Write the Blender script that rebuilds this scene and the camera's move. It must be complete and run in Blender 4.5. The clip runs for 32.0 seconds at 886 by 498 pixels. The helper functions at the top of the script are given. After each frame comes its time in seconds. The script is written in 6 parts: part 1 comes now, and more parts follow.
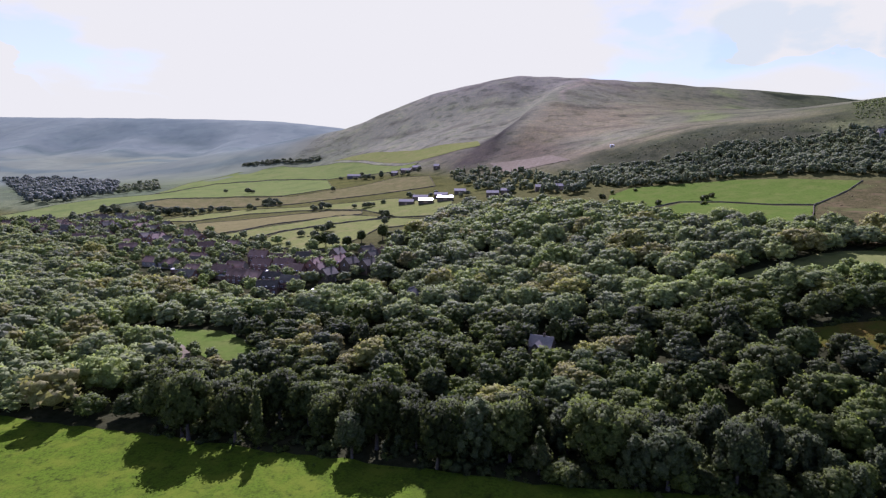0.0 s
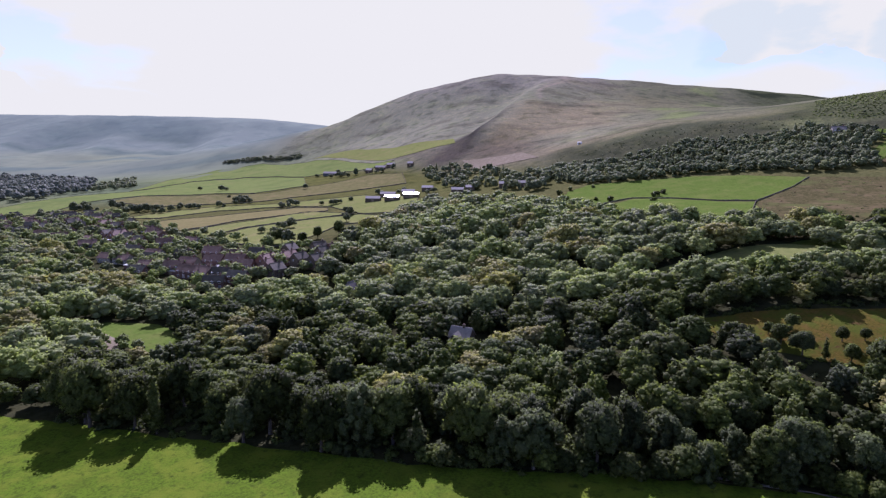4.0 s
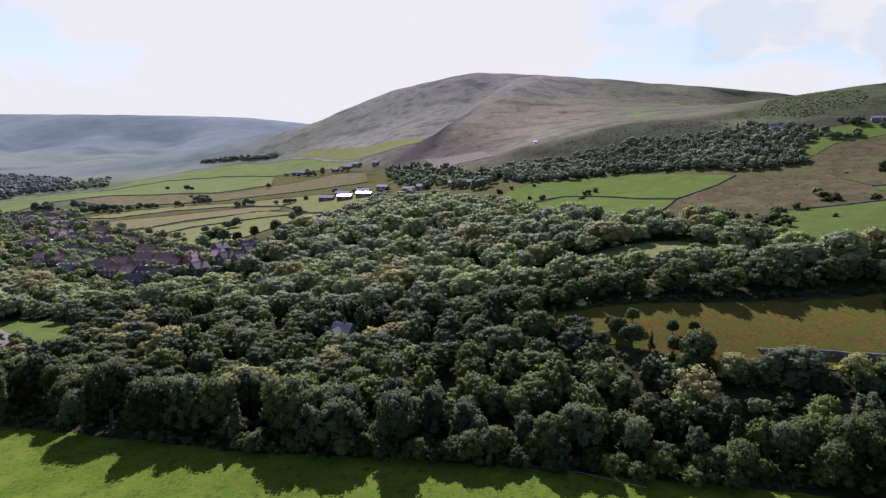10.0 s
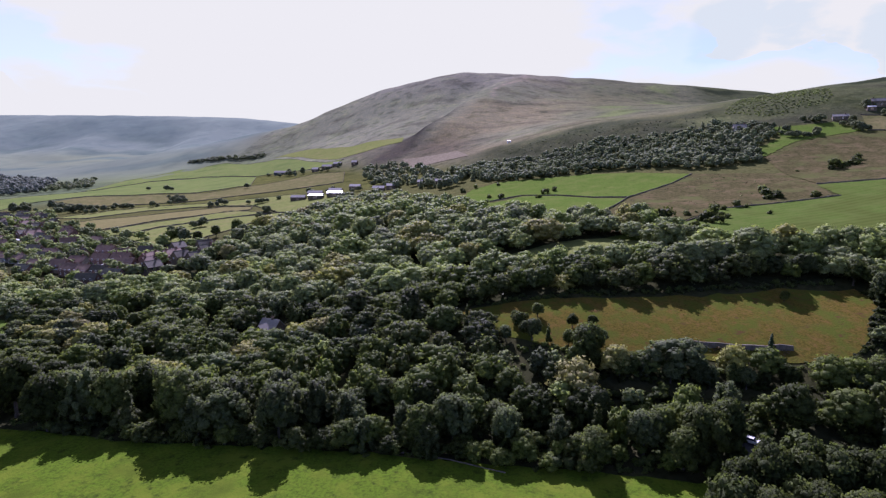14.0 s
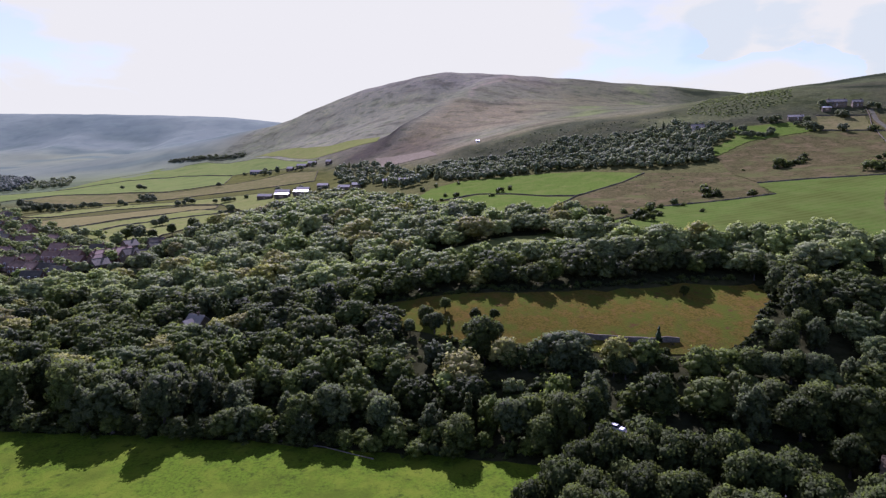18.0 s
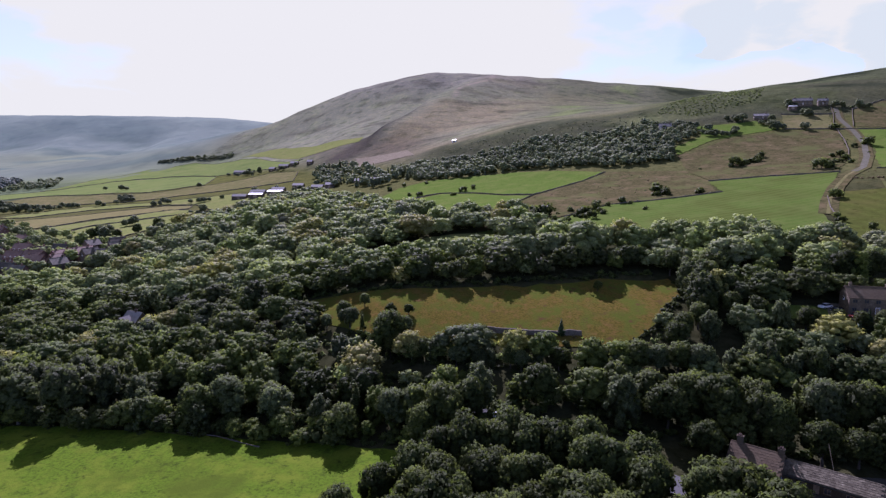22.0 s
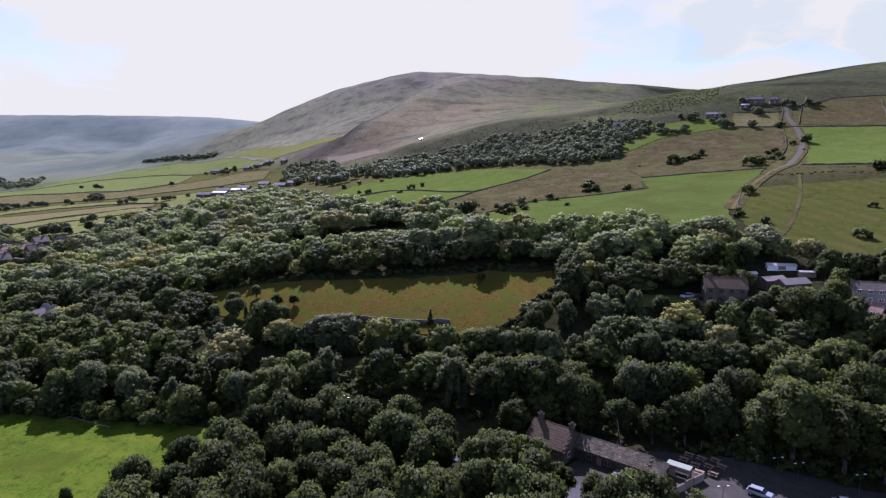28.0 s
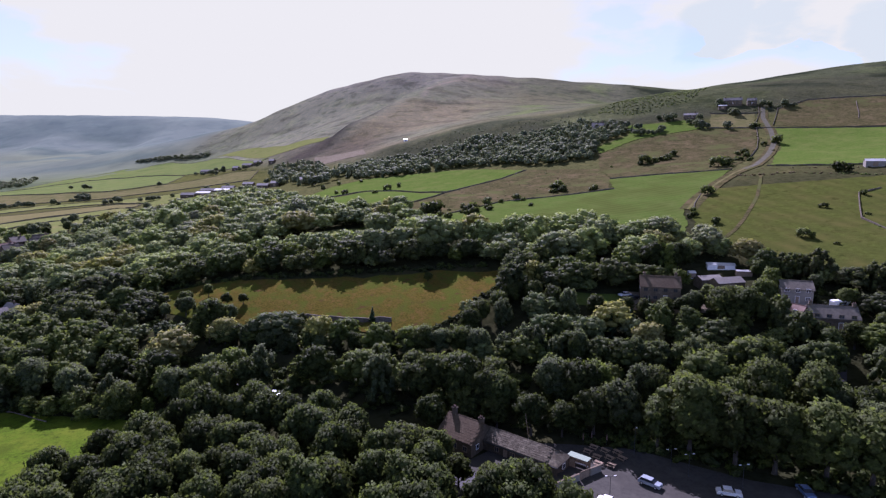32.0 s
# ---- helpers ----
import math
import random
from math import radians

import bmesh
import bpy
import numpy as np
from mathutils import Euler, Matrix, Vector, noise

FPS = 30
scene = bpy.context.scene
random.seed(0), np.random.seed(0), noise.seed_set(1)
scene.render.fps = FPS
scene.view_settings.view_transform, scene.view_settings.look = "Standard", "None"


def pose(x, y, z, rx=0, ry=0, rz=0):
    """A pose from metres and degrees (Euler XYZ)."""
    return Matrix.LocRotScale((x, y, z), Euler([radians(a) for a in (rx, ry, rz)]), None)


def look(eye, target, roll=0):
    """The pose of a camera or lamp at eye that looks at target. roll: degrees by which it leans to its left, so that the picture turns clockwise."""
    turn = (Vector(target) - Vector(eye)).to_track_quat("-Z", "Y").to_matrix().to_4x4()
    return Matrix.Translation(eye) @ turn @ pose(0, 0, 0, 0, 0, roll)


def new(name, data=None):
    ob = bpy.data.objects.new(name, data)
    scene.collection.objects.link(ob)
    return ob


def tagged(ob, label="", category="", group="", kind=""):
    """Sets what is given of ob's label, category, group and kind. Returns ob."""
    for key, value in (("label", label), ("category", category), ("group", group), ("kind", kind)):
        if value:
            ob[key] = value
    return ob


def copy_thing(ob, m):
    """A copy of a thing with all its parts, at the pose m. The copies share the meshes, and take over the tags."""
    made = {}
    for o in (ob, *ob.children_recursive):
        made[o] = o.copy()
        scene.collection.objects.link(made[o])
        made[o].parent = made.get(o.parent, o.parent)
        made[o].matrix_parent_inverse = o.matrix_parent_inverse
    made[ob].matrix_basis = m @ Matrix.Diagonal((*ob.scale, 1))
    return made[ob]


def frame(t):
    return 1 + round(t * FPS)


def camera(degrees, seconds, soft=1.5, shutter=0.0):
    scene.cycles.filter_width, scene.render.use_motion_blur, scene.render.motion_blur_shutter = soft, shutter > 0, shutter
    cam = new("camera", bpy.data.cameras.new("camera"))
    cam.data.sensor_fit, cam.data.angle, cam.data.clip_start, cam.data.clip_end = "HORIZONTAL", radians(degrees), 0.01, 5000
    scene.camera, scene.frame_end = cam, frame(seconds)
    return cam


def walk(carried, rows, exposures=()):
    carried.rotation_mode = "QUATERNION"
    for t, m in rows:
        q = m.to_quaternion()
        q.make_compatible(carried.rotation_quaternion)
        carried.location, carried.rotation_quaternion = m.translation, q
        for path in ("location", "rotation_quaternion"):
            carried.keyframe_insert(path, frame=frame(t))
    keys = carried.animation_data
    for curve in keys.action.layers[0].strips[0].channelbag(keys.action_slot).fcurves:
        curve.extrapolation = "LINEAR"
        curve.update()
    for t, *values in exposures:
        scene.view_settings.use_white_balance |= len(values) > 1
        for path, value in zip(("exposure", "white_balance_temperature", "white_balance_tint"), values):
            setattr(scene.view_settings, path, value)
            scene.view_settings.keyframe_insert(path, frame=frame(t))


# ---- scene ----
cam = camera(76.0, 32.0, soft=1.3)
PATH = [
    (0, (8.64, -3.408, 70.407), (8.165, -1.486, 70.125), 0.3),
    (0.5, (11.38, -3.254, 70.217), (10.907, -1.332, 69.934), 0.2),
    (1, (14.3, -3.158, 69.981), (13.831, -1.234, 69.697), 0.3),
    (1.5, (17.385, -2.887, 70.073), (16.927, -0.961, 69.788), 0.3),
    (2, (20.809, -2.715, 70.089), (20.361, -0.787, 69.803), 0.3),
    (2.5, (24.063, -2.75, 69.947), (23.617, -0.821, 69.659), 0.3),
    (3, (27.573, -2.842, 69.849), (27.125, -0.915, 69.562), 0.3),
    (3.5, (31.138, -2.827, 69.725), (30.693, -0.898, 69.437), 0.3),
    (5.5, (46.128, -3.022, 70.291), (45.678, -1.095, 69.999), 0.3),
    (6, (49.839, -2.713, 70.714), (49.388, -0.787, 70.422), 0.3),
    (6.5, (53.442, -2.703, 70.764), (52.989, -0.777, 70.471), 0.3),
    (7, (56.679, -2.565, 70.923), (56.224, -0.639, 70.629), 0.3),
    (7.5, (60.418, -2.305, 70.842), (59.966, -0.379, 70.547), 0.3),
    (8, (64.155, -1.955, 70.804), (63.709, -0.028, 70.51), 0.2),
    (8.5, (67.887, -1.823, 70.843), (67.449, 0.106, 70.548), 0.2),
    (9, (71.577, -1.52, 70.772), (71.144, 0.41, 70.478), 0.2),
    (9.5, (75.495, -1.051, 71.0), (75.065, 0.88, 70.704), 0.2),
    (10, (79.164, -1.083, 71.242), (78.736, 0.848, 70.946), 0.1),
    (10.5, (82.888, -0.721, 71.364), (82.459, 1.209, 71.067), 0.1),
    (11, (86.295, -0.422, 71.33), (85.863, 1.508, 71.034), 0.1),
    (11.5, (90.007, -0.258, 71.342), (89.579, 1.673, 71.045), 0.1),
    (12, (93.554, -0.329, 71.229), (93.122, 1.602, 70.933), 0.1),
    (12.5, (97.459, 0.147, 71.263), (97.024, 2.076, 70.965), 0.0),
    (13, (100.949, -0.22, 71.053), (100.521, 1.711, 70.757), 0.1),
    (13.5, (104.714, -0.15, 71.156), (104.288, 1.781, 70.859), -0.0),
    (15.5, (118.573, 1.15, 70.893), (118.167, 3.086, 70.595), -0.1),
    (16, (122.28, 1.385, 70.787), (121.884, 3.323, 70.488), -0.0),
    (16.5, (125.847, 1.469, 70.799), (125.459, 3.408, 70.501), -0.1),
    (17, (129.364, 1.513, 70.607), (128.981, 3.454, 70.309), -0.0),
    (17.5, (132.849, 1.335, 70.617), (132.459, 3.274, 70.32), -0.1),
    (18, (136.329, 1.21, 70.543), (135.932, 3.147, 70.245), -0.0),
    (18.5, (139.797, 1.124, 70.447), (139.385, 3.058, 70.15), -0.1),
    (19, (143.285, 0.855, 70.486), (142.863, 2.787, 70.189), -0.1),
    (19.5, (146.835, 1.001, 70.379), (146.412, 2.933, 70.082), -0.2),
    (20, (150.634, 1.176, 70.453), (150.219, 3.109, 70.155), -0.2),
    (20.5, (154.057, 1.491, 70.374), (153.654, 3.427, 70.077), -0.2),
    (21, (157.218, 2.129, 70.189), (156.829, 4.068, 69.891), -0.1),
    (21.5, (160.666, 1.889, 70.218), (160.274, 3.828, 69.92), -0.2),
    (22, (164.162, 1.72, 70.134), (163.767, 3.658, 69.836), -0.2),
    (22.5, (167.601, 1.446, 70.086), (167.194, 3.381, 69.789), -0.2),
    (23, (170.993, 1.594, 69.857), (170.58, 3.528, 69.559), -0.3),
    (23.5, (174.693, 1.558, 69.604), (174.281, 3.493, 69.307), -0.3),
    (24, (178.135, 1.679, 69.425), (177.729, 3.615, 69.127), -0.3),
    (24.5, (181.488, 1.755, 69.226), (181.084, 3.691, 68.93), -0.3),
    (25, (184.859, 1.796, 69.108), (184.461, 3.734, 68.811), -0.2),
    (25.5, (188.467, 1.95, 69.024), (188.074, 3.889, 68.727), -0.2),
    (27.5, (201.536, 2.053, 68.899), (201.142, 3.991, 68.6), -0.3),
    (28, (204.375, 1.766, 69.026), (203.983, 3.704, 68.725), -0.3),
    (28.5, (207.027, 1.796, 68.953), (206.63, 3.734, 68.654), -0.3),
    (29, (209.714, 1.554, 68.995), (209.318, 3.491, 68.696), -0.2),
    (29.5, (212.226, 1.665, 69.138), (211.838, 3.604, 68.838), -0.2),
    (30, (214.798, 1.493, 69.269), (214.407, 3.431, 68.968), -0.2),
    (30.5, (217.097, 1.295, 69.173), (216.701, 3.232, 68.874), -0.3),
    (31, (219.371, 1.237, 69.311), (218.973, 3.174, 69.011), -0.3),
    (31.5, (221.528, 1.32, 69.313), (221.133, 3.258, 69.013), -0.3),
    (32, (223.615, 1.179, 69.522), (223.224, 3.117, 69.221), -0.3),
]
walk(cam, [(t, look(eye, target, roll)) for t, eye, target, roll in PATH], exposures=[(0.0, 1.04, 5250, 51), (32.0, 1.04, 5250, 51)])

# ---- world, sun ----
SUN_TURN, SUN_RISE = -21, 40  # degrees: clockwise from +y, above the horizon
world = bpy.data.worlds.new("sky")
scene.world = world
world.use_nodes = True
wn, wl = world.node_tree.nodes, world.node_tree.links
wn.clear()
sky = wn.new("ShaderNodeTexSky")
sky.sky_type, sky.sun_disc = "NISHITA", False
sky.sun_elevation, sky.sun_rotation = radians(SUN_RISE), radians(SUN_TURN)
sky.altitude, sky.air_density, sky.dust_density, sky.ozone_density = 250, 1.0, 0.3, 1.0
coord = wn.new("ShaderNodeTexCoord")
stretch = wn.new("ShaderNodeMapping")
stretch.inputs["Scale"].default_value = (1.5, 1.5, 4.2)
stretch.inputs["Location"].default_value = (5.3, 1.4, 0.6)
puffs = wn.new("ShaderNodeTexNoise")
puffs.inputs["Scale"].default_value, puffs.inputs["Detail"].default_value, puffs.inputs["Roughness"].default_value = 2.1, 8, 0.52
background, sky_out = wn.new("ShaderNodeBackground"), wn.new("ShaderNodeOutputWorld")
background.inputs["Strength"].default_value = 0.06


def sky_span(value, low, high):
    """0 to 1 as a value of the sky goes from low to high, with soft ends."""
    node = wn.new("ShaderNodeMapRange")
    node.interpolation_type = "SMOOTHSTEP"
    node.inputs["From Min"].default_value, node.inputs["From Max"].default_value = low, high
    wl.new(value, node.inputs["Value"])
    return node.outputs["Result"]


def sky_math(kind, a, b):
    node = wn.new("ShaderNodeMath")
    node.operation = kind
    for k, value in enumerate((a, b)):
        if isinstance(value, (int, float)):
            node.inputs[k].default_value = value
        else:
            wl.new(value, node.inputs[k])
    return node.outputs["Value"]


wl.new(coord.outputs["Generated"], stretch.inputs["Vector"])
wl.new(stretch.outputs["Vector"], puffs.inputs["Vector"])
# a bright veil round the sun, heaps of cloud beyond it, and a pale bank along the horizon
toward, parts = wn.new("ShaderNodeVectorMath"), wn.new("ShaderNodeSeparateXYZ")
toward.operation = "DOT_PRODUCT"
toward.inputs[1].default_value = (math.sin(radians(SUN_TURN)) * math.cos(radians(SUN_RISE)), math.cos(radians(SUN_TURN)) * math.cos(radians(SUN_RISE)), math.sin(radians(SUN_RISE)))
wl.new(coord.outputs["Generated"], toward.inputs[0])
wl.new(coord.outputs["Generated"], parts.inputs["Vector"])
swirl = sky_math("MULTIPLY", sky_math("SUBTRACT", puffs.outputs["Fac"], 0.5), 0.5)
veil = sky_span(sky_math("ADD", toward.outputs["Value"], swirl), 0.69, 0.80)
bank = sky_span(sky_math("ADD", parts.outputs["Z"], sky_math("MULTIPLY", swirl, 0.5)), 0.17, 0.10)
heap = sky_span(puffs.outputs["Fac"], 0.50, 0.58)
for turn_at, rise_at, wide in ((17, 11.5, 0.0035), (24, 13, 0.003), (29, 10, 0.005), (-53, 7, 0.004)):  # the heaps of cloud on either side
    middle = wn.new("ShaderNodeVectorMath")
    middle.operation = "DOT_PRODUCT"
    middle.inputs[1].default_value = (math.sin(radians(turn_at)) * math.cos(radians(rise_at)), math.cos(radians(turn_at)) * math.cos(radians(rise_at)), math.sin(radians(rise_at)))
    wl.new(coord.outputs["Generated"], middle.inputs[0])
    heap = sky_math("MAXIMUM", heap, sky_span(sky_math("ADD", middle.outputs["Value"], sky_math("MULTIPLY", swirl, 0.09)), 1 - wide, 1 - wide * 0.75))
haze = sky_math("MULTIPLY", sky_span(toward.outputs["Value"], 0.1, 0.7), 0.6)
cover = sky_math("MAXIMUM", sky_math("MAXIMUM", veil, bank), sky_math("MAXIMUM", heap, haze))
shade, cloud_mix = wn.new("ShaderNodeMixRGB"), wn.new("ShaderNodeMixRGB")
shade.inputs[1].default_value, shade.inputs[2].default_value = (6.75, 7.1, 4.5, 1), (5.75, 6.6, 4.5, 1)
grey = sky_math("MULTIPLY", sky_span(puffs.outputs["Fac"], 0.56, 0.68), sky_math("SUBTRACT", 1.0, veil))
for turn_at, rise_at, wide in ((12.5, 10.3, 0.0018), (19, 9.4, 0.0012), (26, 9.5, 0.0014)):  # their grey undersides
    middle = wn.new("ShaderNodeVectorMath")
    middle.operation = "DOT_PRODUCT"
    middle.inputs[1].default_value = (math.sin(radians(turn_at)) * math.cos(radians(rise_at)), math.cos(radians(turn_at)) * math.cos(radians(rise_at)), math.sin(radians(rise_at)))
    wl.new(coord.outputs["Generated"], middle.inputs[0])
    grey = sky_math("MAXIMUM", grey, sky_span(sky_math("ADD", middle.outputs["Value"], sky_math("MULTIPLY", swirl, 0.04)), 1 - wide, 1 - wide * 0.1))
wl.new(grey, shade.inputs[0])
wl.new(cover, cloud_mix.inputs[0])
clear = wn.new("ShaderNodeMixRGB")  # the blue between the clouds
clear.blend_type, clear.inputs[0].default_value, clear.inputs[2].default_value = "MULTIPLY", 1.0, (0.95, 1.12, 1.0, 1)
wl.new(sky.outputs["Color"], clear.inputs[1])
wl.new(clear.outputs["Color"], cloud_mix.inputs[1])
wl.new(shade.outputs["Color"], cloud_mix.inputs[2])
facing = wn.new("ShaderNodeMixRGB")  # clouds and sky opposite the sun are lit full on
facing.blend_type, facing.inputs[2].default_value = "MULTIPLY", (1.4, 1.45, 1.8, 1)
wl.new(sky_span(toward.outputs["Value"], 0.5, -0.2), facing.inputs[0])
wl.new(cloud_mix.outputs["Color"], facing.inputs[1])
zenith = wn.new("ShaderNodeMixRGB")  # the sky deepens overhead
zenith.blend_type, zenith.inputs[2].default_value = "MULTIPLY", (0.42, 0.44, 0.55, 1)
wl.new(sky_span(parts.outputs["Z"], 0.3, 0.6), zenith.inputs[0])
wl.new(facing.outputs["Color"], zenith.inputs[1])
wl.new(zenith.outputs["Color"], background.inputs["Color"])
wl.new(background.outputs["Background"], sky_out.inputs["Surface"])

sun = new("sun", bpy.data.lights.new("sun", "SUN"))
sun.data.energy, sun.data.angle, sun.data.color = 5.0, radians(0.53), (1.0, 0.95, 0.86)
rise, turn = radians(SUN_RISE), radians(SUN_TURN)
sun.matrix_world = look((math.sin(turn) * math.cos(rise) * 500, math.cos(turn) * math.cos(rise) * 500, math.sin(rise) * 500), (0, 0, 0))


# ---- materials ----
def surface(name, colour, rough=0.9, spots=(), scale=1.0, bump=0.0, metal=0.0, attribute="", vary=0.0, gloss=0.3, times=False, stripes=None):
    """A mottled surface: colour and the colours in spots mixed by noise at two scales (metres), with fine relief. times: the spots multiply the colour below."""
    m = bpy.data.materials.new(name)
    m.use_nodes = True
    n, l = m.node_tree.nodes, m.node_tree.links
    bsdf = n["Principled BSDF"]
    bsdf.inputs["Roughness"].default_value, bsdf.inputs["Metallic"].default_value = rough, metal
    bsdf.inputs["Specular IOR Level"].default_value = gloss
    geo = n.new("ShaderNodeNewGeometry")
    if attribute:
        base = n.new("ShaderNodeAttribute")
        base.attribute_name = attribute
        out = base.outputs["Color"]
    else:
        base = n.new("ShaderNodeRGB")
        base.outputs[0].default_value = (*colour, 1)
        out = base.outputs[0]
    for k, (tone, size, low, high) in enumerate(spots):
        tex = n.new("ShaderNodeTexNoise")
        tex.inputs["Scale"].default_value, tex.inputs["Detail"].default_value = 1 / (size * scale), 6
        tex.inputs["Roughness"].default_value = 0.62
        ramp = n.new("ShaderNodeMapRange")
        ramp.inputs["From Min"].default_value, ramp.inputs["From Max"].default_value = low, high
        mix = n.new("ShaderNodeMixRGB")
        mix.inputs[2].default_value = (*tone, 1)
        if times:
            mix.blend_type = "MULTIPLY"
        l.new(geo.outputs["Position"], tex.inputs["Vector"])
        l.new(tex.outputs["Fac"], ramp.inputs["Value"])
        l.new(ramp.outputs["Result"], mix.inputs[0])
        l.new(out, mix.inputs[1])
        out = mix.outputs[0]
    if stripes:  # mowing lines: turn in degrees, spacing in metres, tone
        lay, wave, lines = n.new("ShaderNodeMapping"), n.new("ShaderNodeTexWave"), n.new("ShaderNodeMixRGB")
        lay.inputs["Rotation"].default_value = (0, 0, radians(stripes[0]))
        wave.inputs["Scale"].default_value, wave.inputs["Distortion"].default_value = 0.314 / stripes[1], 3.0
        wave.inputs["Detail Scale"].default_value = 0.4
        faint = n.new("ShaderNodeMath")
        faint.operation, faint.inputs[1].default_value = "MULTIPLY", 0.5
        lines.inputs[2].default_value = (*stripes[2], 1)
        l.new(geo.outputs["Position"], lay.inputs["Vector"])
        l.new(lay.outputs["Vector"], wave.inputs["Vector"])
        l.new(wave.outputs["Fac"], faint.inputs[0])
        l.new(faint.outputs["Value"], lines.inputs[0])
        l.new(out, lines.inputs[1])
        out = lines.outputs[0]
    if vary:
        info, span = n.new("ShaderNodeObjectInfo"), n.new("ShaderNodeMapRange")
        span.inputs["To Min"].default_value, span.inputs["To Max"].default_value = 1 - vary, 1 + vary
        shift = n.new("ShaderNodeHueSaturation")
        l.new(info.outputs["Random"], span.inputs["Value"])
        l.new(span.outputs["Result"], shift.inputs["Value"])
        l.new(out, shift.inputs["Color"])
        out = shift.outputs[0]
    l.new(out, bsdf.inputs["Base Color"])
    if bump:
        fine, relief = n.new("ShaderNodeTexNoise"), n.new("ShaderNodeBump")
        fine.inputs["Scale"].default_value, fine.inputs["Detail"].default_value = 1 / bump, 4
        relief.inputs["Strength"].default_value, relief.inputs["Distance"].default_value = 0.6, bump * 0.5
        l.new(geo.outputs["Position"], fine.inputs["Vector"])
        l.new(fine.outputs["Fac"], relief.inputs["Height"])
        l.new(relief.outputs["Normal"], bsdf.inputs["Normal"])
    return m


def foliage(name, dark, light, glow=0.25, vary=0.35, leaf=0.45, low=0.7, high=1.15):
    """Leaves: a tint from the mesh, a brightness from the object, some light let through."""
    m = bpy.data.materials.new(name)
    m.use_nodes = True
    n, l = m.node_tree.nodes, m.node_tree.links
    bsdf, out = n["Principled BSDF"], n["Material Output"]
    tint, info = n.new("ShaderNodeAttribute"), n.new("ShaderNodeObjectInfo")
    tint.attribute_name = "tint"
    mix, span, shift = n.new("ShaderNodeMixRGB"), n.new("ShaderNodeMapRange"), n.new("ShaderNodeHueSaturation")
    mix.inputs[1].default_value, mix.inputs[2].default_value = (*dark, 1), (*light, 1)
    span.inputs["To Min"].default_value, span.inputs["To Max"].default_value = 1 - vary, 1 + vary
    bsdf.inputs["Roughness"].default_value, bsdf.inputs["Specular IOR Level"].default_value = 0.65, 0.09
    through_leaf, blend = n.new("ShaderNodeBsdfTranslucent"), n.new("ShaderNodeMixShader")
    blend.inputs[0].default_value = glow
    geo, fine, gaps, relief = n.new("ShaderNodeNewGeometry"), n.new("ShaderNodeTexNoise"), n.new("ShaderNodeMapRange"), n.new("ShaderNodeBump")
    fine.inputs["Scale"].default_value, fine.inputs["Detail"].default_value, fine.inputs["Roughness"].default_value = 1 / leaf, 3, 0.7
    gaps.inputs["From Min"].default_value, gaps.inputs["From Max"].default_value = 0.36, 0.64
    gaps.inputs["To Min"].default_value, gaps.inputs["To Max"].default_value = low, high
    relief.inputs["Strength"].default_value, relief.inputs["Distance"].default_value = 0.9, leaf * 0.6
    dapple = n.new("ShaderNodeMixRGB")
    dapple.blend_type, dapple.inputs[0].default_value = "MULTIPLY", 1.0
    l.new(geo.outputs["Position"], fine.inputs["Vector"])
    l.new(fine.outputs["Fac"], gaps.inputs["Value"])
    l.new(fine.outputs["Fac"], relief.inputs["Height"])
    l.new(relief.outputs["Normal"], bsdf.inputs["Normal"])
    l.new(relief.outputs["Normal"], through_leaf.inputs["Normal"])
    l.new(tint.outputs["Fac"], mix.inputs[0])
    l.new(mix.outputs[0], dapple.inputs[1])
    l.new(gaps.outputs["Result"], dapple.inputs[2])
    l.new(info.outputs["Random"], span.inputs["Value"])
    l.new(span.outputs["Result"], shift.inputs["Value"])
    l.new(dapple.outputs[0], shift.inputs["Color"])
    l.new(shift.outputs[0], bsdf.inputs["Base Color"])
    lit = n.new("ShaderNodeMixRGB")
    lit.blend_type, lit.inputs[0].default_value, lit.inputs[2].default_value = "MULTIPLY", 1.0, (1.6, 1.6, 1.2, 1)
    l.new(shift.outputs[0], lit.inputs[1])
    l.new(lit.outputs[0], through_leaf.inputs["Color"])
    l.new(bsdf.outputs[0], blend.inputs[1])
    l.new(through_leaf.outputs[0], blend.inputs[2])
    l.new(blend.outputs[0], out.inputs["Surface"])
    return m


LAND = surface("land", (0.062, 0.062, 0.062), 0.95, [((0.5, 0.52, 0.45), 2.6, 0.45, 0.7), ((1.5, 1.35, 1.3), 12.0, 0.5, 0.75)], bump=0.5, attribute="land", gloss=0.0, times=True)
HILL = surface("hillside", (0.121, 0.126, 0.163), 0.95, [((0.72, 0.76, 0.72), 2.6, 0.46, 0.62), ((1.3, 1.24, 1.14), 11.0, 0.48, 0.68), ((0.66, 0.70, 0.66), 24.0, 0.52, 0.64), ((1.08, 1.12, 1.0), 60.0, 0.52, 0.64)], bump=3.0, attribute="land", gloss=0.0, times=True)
RUSH = surface("rushes", (0.050, 0.046, 0.018), 0.95, [((0.030, 0.032, 0.012), 0.8, 0.42, 0.64), ((0.075, 0.062, 0.028), 3.0, 0.5, 0.7)], bump=0.3, gloss=0.0)
GRASS_DARK = surface("pasture_grass", (0.066, 0.078, 0.017), 0.92, [((0.046, 0.056, 0.012), 2.0, 0.42, 0.66), ((0.078, 0.074, 0.021), 14.0, 0.45, 0.7), ((0.030, 0.036, 0.009), 5.0, 0.56, 0.72)], bump=0.5, gloss=0.0, stripes=(-20, 9.0, (0.048, 0.056, 0.014)))
